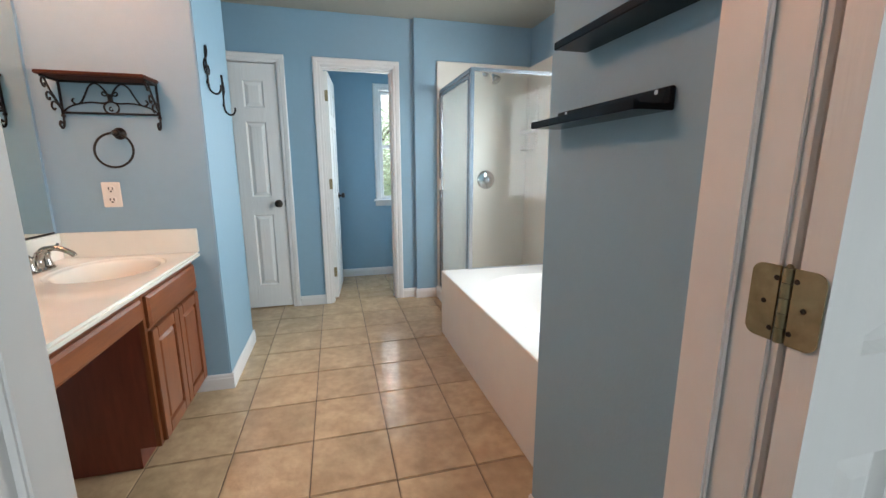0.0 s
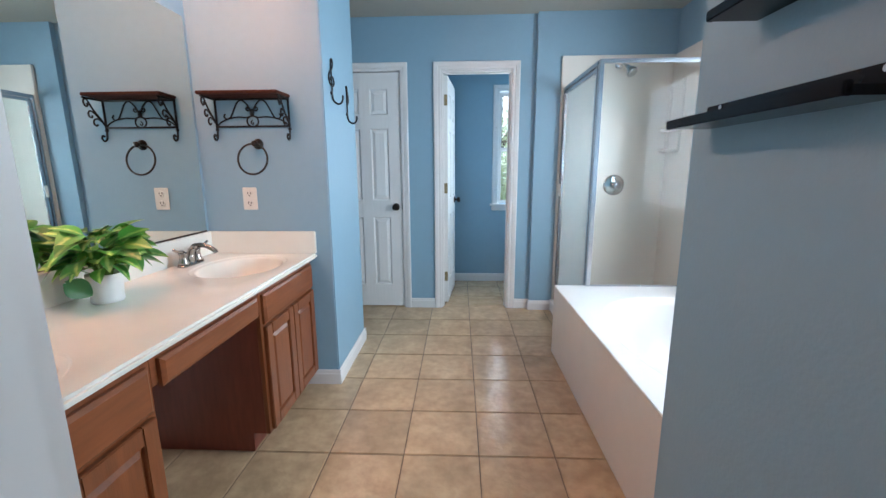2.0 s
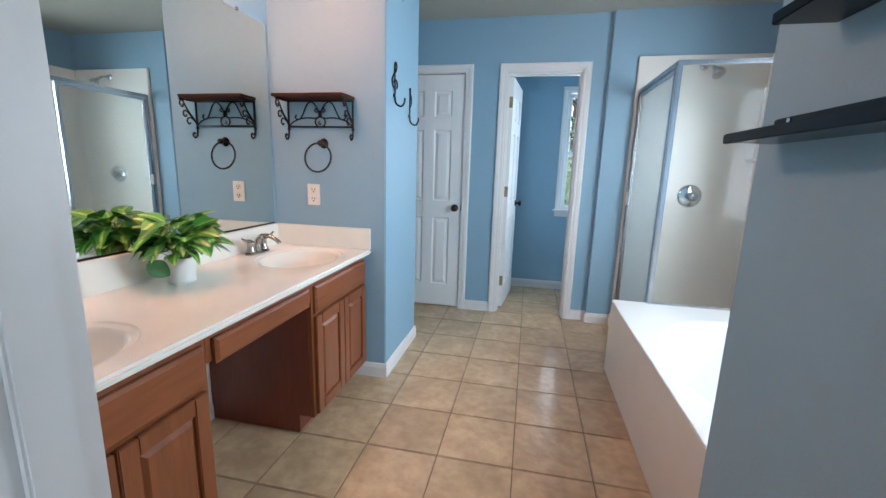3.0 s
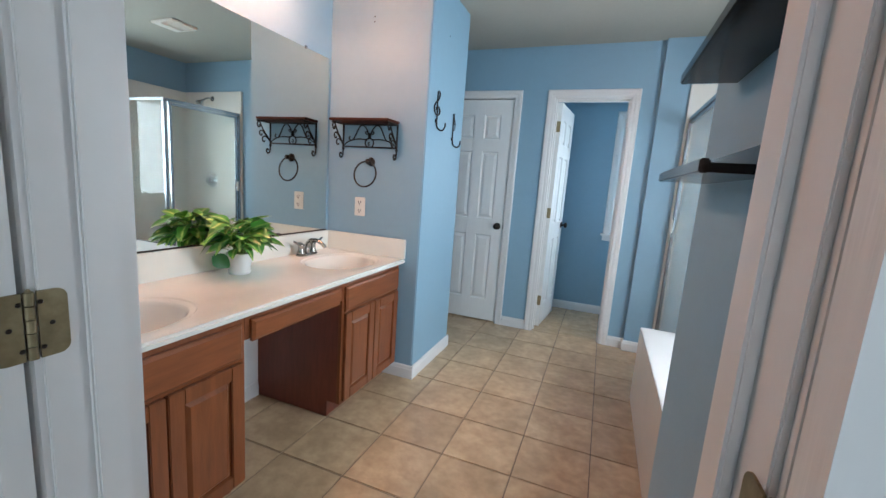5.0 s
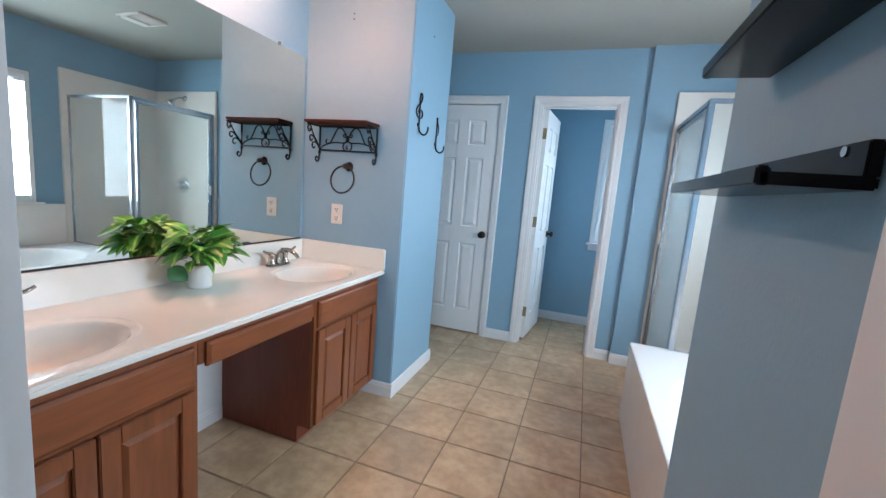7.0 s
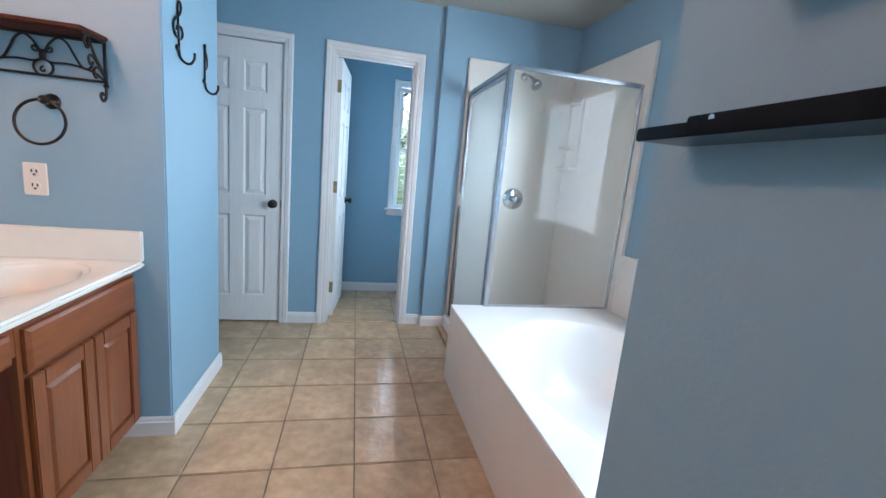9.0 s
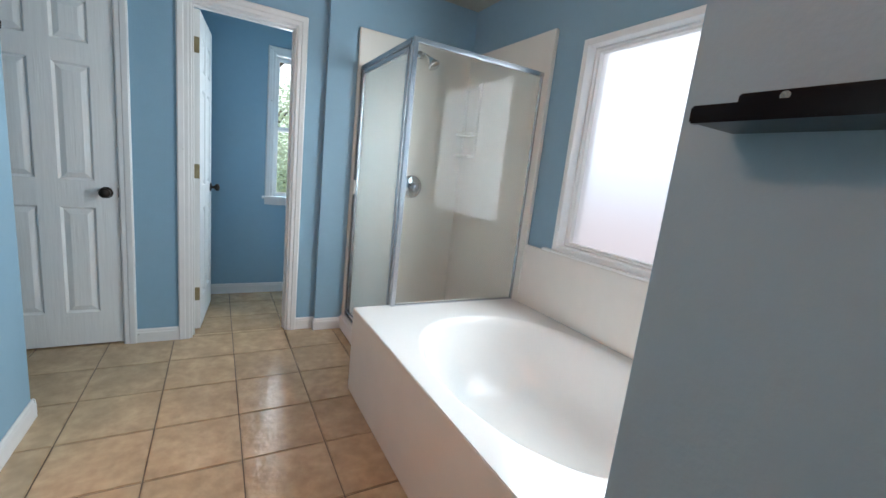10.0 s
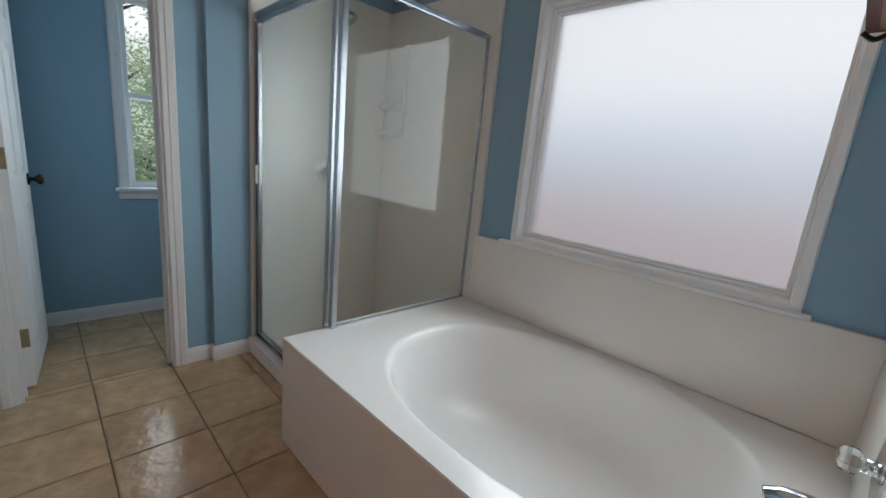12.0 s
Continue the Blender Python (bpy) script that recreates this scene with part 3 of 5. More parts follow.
# ---- windows ----
def on_x(x, sign):
    return lambda a, b, out: (x + sign * out, a, b)


SLIM = [(-0.005, -0.029), (-0.005, 0.008), (0.0, 0.011), (0.024, 0.011), (0.030, 0.006), (0.030, 0.0)]
win = thing("window_1", WIN_X, (W_Y0 + W_Y1) / 2, W_Z0, "white-framed window with one frosted pane", "window", kind="structure")
part("casing", casing(W_Y0, W_Y1, W_Z0, W_Z1, on_x(WIN_X, -1), SLIM, closed=True), VINYL, win)
FRAME = [(0.0, -0.02), (0.0, 0.034), (-0.011, 0.034), (-0.014, 0.022), (-0.024, 0.018), (-0.026, 0.002), (-0.026, -0.02)]
part("window_frame", casing(W_Y0 + 0.002, W_Y1 - 0.002, W_Z0 + 0.002, W_Z1 - 0.002, on_x(WIN_X + 0.085, -1), FRAME, closed=True), VINYL, win)
part("reveal", boxes([(WIN_X + 0.03, WIN_X + 0.16, W_Y0 - 0.001, W_Y0 + 0.003, W_Z0, W_Z1), (WIN_X + 0.03, WIN_X + 0.16, W_Y1 - 0.003, W_Y1 + 0.001, W_Z0, W_Z1),
                      (WIN_X + 0.03, WIN_X + 0.16, W_Y0, W_Y1, W_Z1 - 0.003, W_Z1 + 0.001), (WIN_X + 0.03, WIN_X + 0.16, W_Y0, W_Y1, W_Z0 - 0.001, W_Z0 + 0.003)]), VINYL, win)
part("window_sill", box(WIN_X - 0.036, WIN_X + 0.02, W_Y0 - 0.058, W_Y1 + 0.085, 0.848, 0.861, 0.003), VINYL, win)
pane = part("pane", box(WIN_X + 0.092, WIN_X + 0.097, W_Y0 + 0.02, W_Y1 - 0.02, W_Z0 + 0.02, W_Z1 - 0.02), FROST, win, "frosted glass pane")
pane.visible_shadow = False

win = thing("window_2", (T_X0 + T_X1) / 2, TOI_Y, T_Z0, "white sash window over the garden", "window", kind="structure")
part("casing", casing(T_X0, T_X1, T_Z0, T_Z1, on_y(TOI_Y, -1)), WHITE, win)
part("window_sill", box(T_X0 - 0.085, T_X1 + 0.085, TOI_Y - 0.05, TOI_Y + 0.05, T_Z0 - 0.022, T_Z0 - 0.001, 0.004), WHITE, win)
part("apron", box(T_X0 - 0.065, T_X1 + 0.065, TOI_Y - 0.018, TOI_Y, T_Z0 - 0.075, T_Z0 - 0.022, 0.004), WHITE, win)
MID = 1.445
for z0, z1, dy in ((T_Z0, MID + 0.02, 0.045), (MID - 0.02, T_Z1, 0.075)):
    sash = part("sash", casing(T_X0 + 0.035, T_X1 - 0.035, z0 + 0.035, z1 - 0.035, on_y(TOI_Y + dy, -1),
                               [(0.0, -0.012), (0.0, 0.006), (0.004, 0.012), (0.0345, 0.012), (0.0345, -0.012)], closed=True), WHITE, win)
    pane = part("pane", box(T_X0 + 0.03, T_X1 - 0.03, TOI_Y + dy, TOI_Y + dy + 0.004, z0 + 0.03, z1 - 0.03), PANE, sash)
    pane.visible_shadow = False
part("latch", box(0.84, 0.90, TOI_Y + 0.03, TOI_Y + 0.05, MID + 0.02, MID + 0.032, 0.003), WHITE, win)
part("reveal", boxes([(T_X0 - 0.001, T_X0 + 0.003, TOI_Y, TOI_Y + 0.14, T_Z0, T_Z1), (T_X1 - 0.003, T_X1 + 0.001, TOI_Y, TOI_Y + 0.14, T_Z0, T_Z1),
                      (T_X0, T_X1, TOI_Y, TOI_Y + 0.14, T_Z1 - 0.003, T_Z1 + 0.001)]), WHITE, win)

# ---- vanity ----
TOP, EDGE_X, FACE_X = 0.783, -0.602, -0.645


def raised_front(parent, name, y0, y1, z0, z1, mat, field=True):
    """A cabinet door or drawer front that stands proud of the face, with a raised field."""
    bm = bmesh.new()
    place = lambda a, b, o: (FACE_X + o, a, b)
    if not field:
        box(FACE_X, FACE_X + 0.012, y0, y1, z0, z1, bevel=0.001, bm=bm)
        own = frustum(bmesh.new(), place, y0 + 0.002, y1 - 0.002, z0 + 0.002, z1 - 0.002, 0.010, 0.012, 0.019)
        join(bm, own)
        return part(name, bm, mat, parent)
    w = 0.052
    for r in ((y0, y0 + w, z0, z1), (y1 - w, y1, z0, z1), (y0 + w, y1 - w, z0, z0 + w), (y0 + w, y1 - w, z1 - w, z1)):
        box(FACE_X, FACE_X + 0.018, *r, bevel=0.003, bm=bm)
    box(FACE_X, FACE_X + 0.006, y0 + w, y1 - w, z0 + w, z1 - w, bm=bm)
    own = frustum(bmesh.new(), place, y0 + w + 0.006, y1 - w - 0.006, z0 + w + 0.006, z1 - w - 0.006, 0.013, 0.006, 0.0165)
    join(bm, own)
    return part(name, bm, mat, parent)


def vanity_cabinet(y0, y1, knee_low):
    cab = thing("vanity_cabinet", -0.9, (y0 + y1) / 2, 0, "reddish cherry-stained vanity cabinet with two raised-panel doors", "cabinet", "vanity cabinets")
    inner, outer = (y0, y0 + 0.016) if knee_low else (y1 - 0.016, y1), (y1 - 0.016, y1) if knee_low else (y0, y0 + 0.016)
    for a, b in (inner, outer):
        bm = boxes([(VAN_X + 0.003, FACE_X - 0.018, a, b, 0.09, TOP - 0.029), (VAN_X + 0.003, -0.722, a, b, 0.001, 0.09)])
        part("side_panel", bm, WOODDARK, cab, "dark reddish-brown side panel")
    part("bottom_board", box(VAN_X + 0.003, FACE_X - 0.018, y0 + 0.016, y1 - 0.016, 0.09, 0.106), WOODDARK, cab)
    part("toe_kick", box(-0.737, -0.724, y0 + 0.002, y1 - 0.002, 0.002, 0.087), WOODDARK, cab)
    rails = [(y0, y0 + 0.03, 0.088, TOP - 0.029), (y1 - 0.03, y1, 0.088, TOP - 0.029), (y0 + 0.03, y1 - 0.03, 0.088, 0.112), (y0 + 0.03, y1 - 0.03, 0.575, 0.600), (y0 + 0.03, y1 - 0.03, 0.705, TOP - 0.029)]
    bm = bmesh.new()
    for r in rails:
        box(FACE_X - 0.018, FACE_X, *r, bevel=0.001, bm=bm)
    part("face_frame", bm, WOOD, cab)
    raised_front(cab, "drawer_front", y0 + 0.018, y1 - 0.018, 0.592, 0.722, WOODH, field=False)
    mid = (y0 + y1) / 2
    raised_front(cab, "cabinet_door", y0 + 0.018, mid - 0.003, 0.100, 0.580, WOOD)
    raised_front(cab, "cabinet_door", mid + 0.003, y1 - 0.018, 0.100, 0.580, WOOD)
    return cab


vanity_cabinet(1.765, PIER_Y - 0.004, True)
vanity_cabinet(DOOR_IN + 0.022, 1.165, False)
apron = thing("knee_drawer", -0.66, 1.465, 0.64, "cherry-stained drawer over the open knee space", "drawer")
part("rail", box(FACE_X - 0.018, FACE_X, 1.166, 1.764, 0.652, TOP - 0.029, 0.001), WOODH, apron)
raised_front(apron, "drawer_front", 1.190, 1.735, 0.642, 0.726, WOODH, field=False)
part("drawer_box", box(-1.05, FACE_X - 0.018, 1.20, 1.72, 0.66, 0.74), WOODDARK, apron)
PRIMER = material("white_primed_wall", (0.72, 0.73, 0.73), 0.6, grain=0.06, stain=0.08, stain_size=4, bump=0.2)
structure("wall_knee", box(VAN_X, VAN_X + 0.004, 1.166, 1.764, 0, 0.75), PRIMER, "white wall in the knee space")

top = thing("countertop", -0.9, 1.45, TOP - 0.045, "pale cultured-marble vanity top with two oval basins", "countertop")
RINGS = [(1.05, 0.0), (1.043, 0.0006), (1.03, 0.0045), (1.01, 0.0065), (0.945, 0.0075), (0.925, 0.010), (0.90, 0.02), (0.83, 0.052), (0.71, 0.09), (0.55, 0.116), (0.34, 0.130), (0.12, 0.134)]
SINK_X, SINKS = -0.868, (0.862, 2.062)
MIDY = (DOOR_IN + 0.002 + PIER_Y - 0.002) / 2
bm = basin_sheet(VAN_X + 0.002, EDGE_X - 0.010, DOOR_IN + 0.002, MIDY, TOP, SINK_X, SINKS[0], 0.190, 0.234, 2.15, RINGS)
join(bm, basin_sheet(VAN_X + 0.002, EDGE_X - 0.010, MIDY, PIER_Y - 0.002, TOP, SINK_X, SINKS[1], 0.190, 0.234, 2.15, RINGS))
bmesh.ops.remove_doubles(bm, verts=bm.verts, dist=0.0005)
part("basin_deck", bm, COUNTER, top, smooth=True)
part("front_edge", box(EDGE_X - 0.03, EDGE_X + 0.004, DOOR_IN + 0.002, PIER_Y - 0.002, TOP - 0.027, TOP - 0.0005, 0.009, segments=4), COUNTER, top)
part("underside", box(VAN_X + 0.002, EDGE_X - 0.032, 1.16, 1.77, TOP - 0.027, TOP - 0.018), COUNTER, top)
part("backsplash", box(VAN_X + 0.002, VAN_X + 0.022, DOOR_IN + 0.002, PIER_Y - 0.0025, TOP - 0.001, 0.905, 0.004), COUNTER, top)
part("side_splash", box(VAN_X + 0.022, EDGE_X + 0.002, PIER_Y - 0.022, PIER_Y - 0.002, TOP - 0.001, 0.905, 0.004), COUNTER, top)
for cy in SINKS:
    part("drain", lathe([(0.0, 0.004), (0.012, 0.004), (0.014, 0.002), (0.021, 0.003), (0.023, 0.0), (0.0, -0.001)], (SINK_X, cy, TOP - 0.134)), CHROME, top, smooth=True)


def faucet(cx, cy):
    """A centreset basin tap: base, arched spout and two levers."""
    f = thing("faucet", cx, cy, TOP, "satin nickel basin faucet with two levers", "faucet", "basin faucets")
    bm = bmesh.new()
    box(cx - 0.026, cx + 0.026, cy - 0.078, cy + 0.078, TOP + 0.0005, TOP + 0.016, 0.007, bm=bm, segments=3)
    part("base_plate", bm, SATIN, f, smooth=True)
    path = spline([(cx, cy, TOP + 0.012), (cx + 0.004, cy, TOP + 0.060), (cx + 0.03, cy, TOP + 0.092), (cx + 0.078, cy, TOP + 0.096), (cx + 0.122, cy, TOP + 0.074), (cx + 0.132, cy, TOP + 0.060)])
    part("spout", tube(path, 0.0115, 14, taper=[1.7, 1.45, 1.2, 1.0, 0.95, 0.9, 0.9]), SATIN, f, smooth=True)
    for s in (-1, 1):
        y = cy + s * 0.051
        h = part("handle", lathe([(0.0, 0), (0.024, 0.0), (0.024, 0.010), (0.018, 0.022), (0.016, 0.045), (0.020, 0.052), (0.017, 0.060), (0.0, 0.064)], (cx, y, TOP + 0.012)), SATIN, f, smooth=True)
        part("lever", tube(spline([(cx, y, TOP + 0.072), (cx + 0.006, y + s * 0.022, TOP + 0.078), (cx + 0.010, y + s * 0.05, TOP + 0.084), (cx + 0.012, y + s * 0.074, TOP + 0.096)]),
                           0.0075, 10, taper=[1.3, 1.05, 0.9, 0.8]), SATIN, h, smooth=True)
    part("lift_rod", cyl((cx - 0.018, cy, TOP + 0.012), (0, 0, 1), 0.0025, 0.05, n=8), NICKEL, f)
    return f


for cy in SINKS:
    faucet(-1.115, cy)

mirror = thing("mirror", VAN_X, 1.46, 0.912, "large frameless wall mirror over the vanity", "mirror")
part("mirror_glass", box(VAN_X + 0.001, VAN_X + 0.006, 0.60, 2.337, 0.914, 1.984), MIRROR, mirror)
part("bottom_channel", boxes([(VAN_X + 0.001, VAN_X + 0.009, 0.60, 2.337, 0.906, 0.9135)]), BRONZE, mirror, "dark corroded lower edge")
for cy in (1.1, 2.12):
    part("mirror_clip", box(VAN_X + 0.001, VAN_X + 0.011, cy - 0.008, cy + 0.008, 1.978, 1.996, 0.002), ALU, mirror)

light = thing("vanity_light", VAN_X, 1.455, 2.19, "brushed nickel bar light with four lit glass globes", "wall lamp")
part("back_plate", box(VAN_X + 0.001, VAN_X + 0.032, 0.955, 1.955, 2.19, 2.30, 0.006), NICKEL, light)
for i in range(4):
    cy = 1.08 + i * 0.25
    arm = part("socket", lathe([(0.0, 0), (0.034, 0.0), (0.034, 0.006), (0.024, 0.016), (0.022, 0.100), (0.0, 0.101)], (VAN_X + 0.032, cy, 2.245), (1, 0, 0)), NICKEL, light, smooth=True)
    part("bulb", lathe([(0.0, 0.0), (0.018, 0.004), (0.024, 0.016), (0.040, 0.034), (0.048, 0.060), (0.045, 0.080), (0.030, 0.099), (0.0, 0.106)], (VAN_X + 0.133, cy, 2.245), (1, 0, 0), 24), BULB, arm, "glowing frosted globe bulb", smooth=True)

outlet = thing("outlet", -0.948, PIER_Y, 1.022, "ivory double wall outlet", "outlet")
part("cover_plate", box(-0.987, -0.909, PIER_Y - 0.0065, PIER_Y, 1.022, 1.142, 0.003), PLASTIC, outlet)
for cz in (1.056, 1.108):
    r = part("receptacle", lathe([(0.0, 0.003), (0.0165, 0.0027), (0.0178, 0.0), (0.0, -0.001)], (-0.948, PIER_Y - 0.0065, cz), (0, -1, 0), 20), PLASTIC, outlet)
    part("slots", boxes([(-0.9580, -0.9535, PIER_Y - 0.0105, PIER_Y - 0.008, cz - 0.002, cz + 0.010), (-0.9425, -0.9380, PIER_Y - 0.0105, PIER_Y - 0.008, cz - 0.002, cz + 0.009),
                         (-0.9520, -0.9440, PIER_Y - 0.0105, PIER_Y - 0.008, cz - 0.0125, cz - 0.006)]), SLOT, r)
part("cover_screw", cyl((-0.948, PIER_Y - 0.0065, 1.082), (0, -1, 0), 0.003, 0.001, n=10), PLASTIC, outlet)


def scroll(cx, cz, r0, turns, start, sign=1, n=26):
    """A flat spiral in a plane, as (u, v) pairs from the outside in."""
    return [(cx + r0 * (1 - 0.82 * k / n) * math.cos(start + sign * turns * 2 * math.pi * k / n), cz + r0 * (1 - 0.82 * k / n) * math.sin(start + sign * turns * 2 * math.pi * k / n)) for k in range(n + 1)]


def iron_shelf(place, label, L=0.43, D=0.135, racked=True):
    """A wrought-iron bracket shelf with a wooden top; place(u, out, v) gives the point, u along the wall."""
    o = Vector(place(0, 0, 0))
    s = thing("wall_shelf", o.x, o.y, o.z, label, "shelf", "iron wall shelves")
    bm = bmesh.new()
    vs = [bm.verts.new(place(u, d, v)) for v in (0.0, 0.016) for u, d in ((-L / 2, 0.002), (L / 2, 0.002), (L / 2 - 0.012, D), (-L / 2 - 0.008, D))]
    for f in ((0, 1, 2, 3), (4, 5, 6, 7), (0, 1, 5, 4), (1, 2, 6, 5), (2, 3, 7, 6), (3, 0, 4, 7)):
        bm.faces.new([vs[i] for i in f])
    bmesh.ops.bevel(bm, geom=bm.edges[:], offset=0.004, segments=2, affect="EDGES")
    top = part("shelf_board", bm, SHELFWOOD, s, "dark stained wooden board")
    bm = bmesh.new()
    vs = [bm.verts.new(place(u, d, -0.0015)) for u, d in ((-L / 2 + 0.026, 0.012), (L / 2 - 0.026, 0.012), (L / 2 - 0.036, D - 0.026), (-L / 2 + 0.02, D - 0.026))]
    bm.faces.new(vs)
    ext = bmesh.ops.extrude_face_region(bm, geom=bm.faces[:])
    for v in ext["geom"]:
        if isinstance(v, bmesh.types.BMVert):
            v.co += Vector(place(0, 0, 0.0012)) - Vector(place(0, 0, 0))
    part("board_underside", bm, SHELFWOOD if racked else PINE, top, "" if racked else "unstained knotty pine underside")
    F, W, H = 0.009, L / 2 - 0.012, 0.142
    rod = 0.0050
    if not racked:
        for u, reach in ((-L / 2 + 0.02, 1.0), (L / 2 - 0.05, 0.4)):
            wave = spline([Vector(q) for q in ((D + 0.004, -0.004, 0), (D * 0.92, -0.022, 0), (D * 0.82, -0.012, 0), (D * 0.70, -0.006, 0), (D * 0.56, -0.030, 0), (D * 0.50, -0.075, 0),
                                                (D * 0.42, -0.13, 0), (D * 0.22, -0.16, 0), (0.012, -0.165, 0))])
            bm = tube([place(u, p.x * reach, p.y) for p in wave], 0.0065, 8)
            tube([place(u, 0.004, -0.004), place(u, 0.004, -0.19)], 0.0055, 8, bm=bm)
            part("scroll_bracket", bm, IRON, s, smooth=True)
        return s
    bm = bmesh.new()
    for v in (-0.006, -H):
        tube([place(-W, F, v), place(W, F, v)], rod, 8, bm=bm)
    for u in (-W, W):
        tube([place(u, F, -0.002), place(u, F, -H - 0.008)], rod * 1.15, 8, bm=bm)
        tube([place(u, 0.004, -0.006), place(u, D - 0.012, -0.006)], rod, 8, bm=bm)
    part("iron_frame", bm, IRON, s, smooth=True)
    bm = bmesh.new()
    # back scrollwork: sweeping S-curves, a low bow, a ring and curls
    for sg in (-1, 1):
        arc = spline([Vector((sg * W * q[0], q[1], 0)) for q in ((0.74, -0.078), (0.78, -0.092), (0.70, -0.104), (0.60, -0.094), (0.50, -0.060), (0.40, -0.024), (0.27, -0.010), (0.14, -0.028), (0.05, -0.058), (0.02, -0.085))])
        tube([place(p.x, F, p.y) for p in arc], rod * 0.8, 8, bm=bm)
        arc = spline([Vector((sg * W * q[0], q[1], 0)) for q in ((0.98, -H + 0.004), (0.86, -0.118), (0.66, -0.102), (0.40, -0.094), (0.16, -0.096), (0.02, -0.088))])
        tube([place(p.x, F, p.y) for p in arc], rod * 0.75, 8, bm=bm)
        tube([place(u, F, v) for u, v in scroll(sg * 0.022, -0.052, 0.013, 1.0, radians(200 if sg > 0 else -20), sg)], rod * 0.7, 8, bm=bm)
    tube([place(0.030 * math.cos(a), F, -0.116 + 0.027 * math.sin(a)) for a in (2 * math.pi * k / 24 for k in range(25))], rod * 0.8, 8, bm=bm)
    tube([place(u, F, v) for u, v in scroll(0.0, -0.124, 0.012, 0.8, radians(90), 1)], rod * 0.6, 8, bm=bm)
    cyl(Vector(place(0, F, -0.088)), Vector(place(0, 0, 1)) - o, 0.010, 0.032, n=10, bm=bm)
    part("back_scrollwork", bm, IRON, s, smooth=True)
    for u in (-W, W):
        bm = bmesh.new()
        # brackets: three stems that fan out from the foot of the post, each with a curled end
        for ends in (((F, -H + 0.004), (0.030, -0.105), (0.072, -0.060), (0.100, -0.016), (0.116, -0.012), (0.124, -0.030), (0.112, -0.048), (0.100, -0.040), (0.106, -0.031)),
                     ((F, -H + 0.010), (0.032, -0.108), (0.066, -0.078), (0.090, -0.066), (0.104, -0.078), (0.100, -0.096), (0.086, -0.098), (0.082, -0.087)),
                     ((F, -H + 0.008), (0.030, -0.114), (0.054, -0.102), (0.074, -0.108), (0.080, -0.126), (0.068, -0.138), (0.056, -0.130))):
            tube([place(u, p.x, p.y) for p in spline([Vector((a, b, 0)) for a, b in ends])], rod * 0.85, 8, bm=bm)
        part("side_scrollwork", bm, IRON, s, smooth=True)
        bm = bmesh.new()
        hook = [Vector(q) for q in ((F, -H + 0.004, 0), (F + 0.001, -H - 0.030, 0), (F + 0.006, -H - 0.058, 0), (F + 0.022, -H - 0.070, 0), (F + 0.036, -H - 0.056, 0), (F + 0.028, -H - 0.042, 0), (F + 0.018, -H - 0.048, 0))]
        tube([place(u, p.x, p.y) for p in spline(hook)], rod, 8, bm=bm)
        bmesh.ops.create_icosphere(bm, subdivisions=1, radius=0.010, matrix=Matrix.Translation(place(u, F, -H - 0.014)))
        part("hook", bm, IRON, s, smooth=True)
    return s


iron_shelf(lambda u, d, v: (-0.893 + u, PIER_Y - d, 1.599 + v), "black wrought-iron shelf with a dark wooden top beside the mirror", 0.41, 0.14)
iron_shelf(lambda u, d, v: (1.487 - u, SHELF_END + d, 1.652 + v), "wooden shelf on black scrolled iron brackets above the tub", 0.43, 0.256, False)

ring = thing("towel_ring", -0.878, PIER_Y, 1.37, "dark bronze towel ring hanging empty", "towel ring")
part("wall_mount", lathe([(0.0, 0), (0.027, 0.0), (0.028, 0.004), (0.022, 0.010), (0.013, 0.016), (0.012, 0.036), (0.016, 0.042), (0.014, 0.052), (0.0, 0.054)], (-0.878, PIER_Y, 1.368), (0, -1, 0)), BRONZE, ring, smooth=True)
part("ring", tube([(-0.893 + 0.078 * math.sin(a), PIER_Y - 0.046 + 0.012 * math.cos(a), 1.290 + 0.078 * math.cos(a)) for a in (2 * math.pi * k / 48 for k in range(49))], 0.0052, 10), BRONZE, ring, smooth=True)


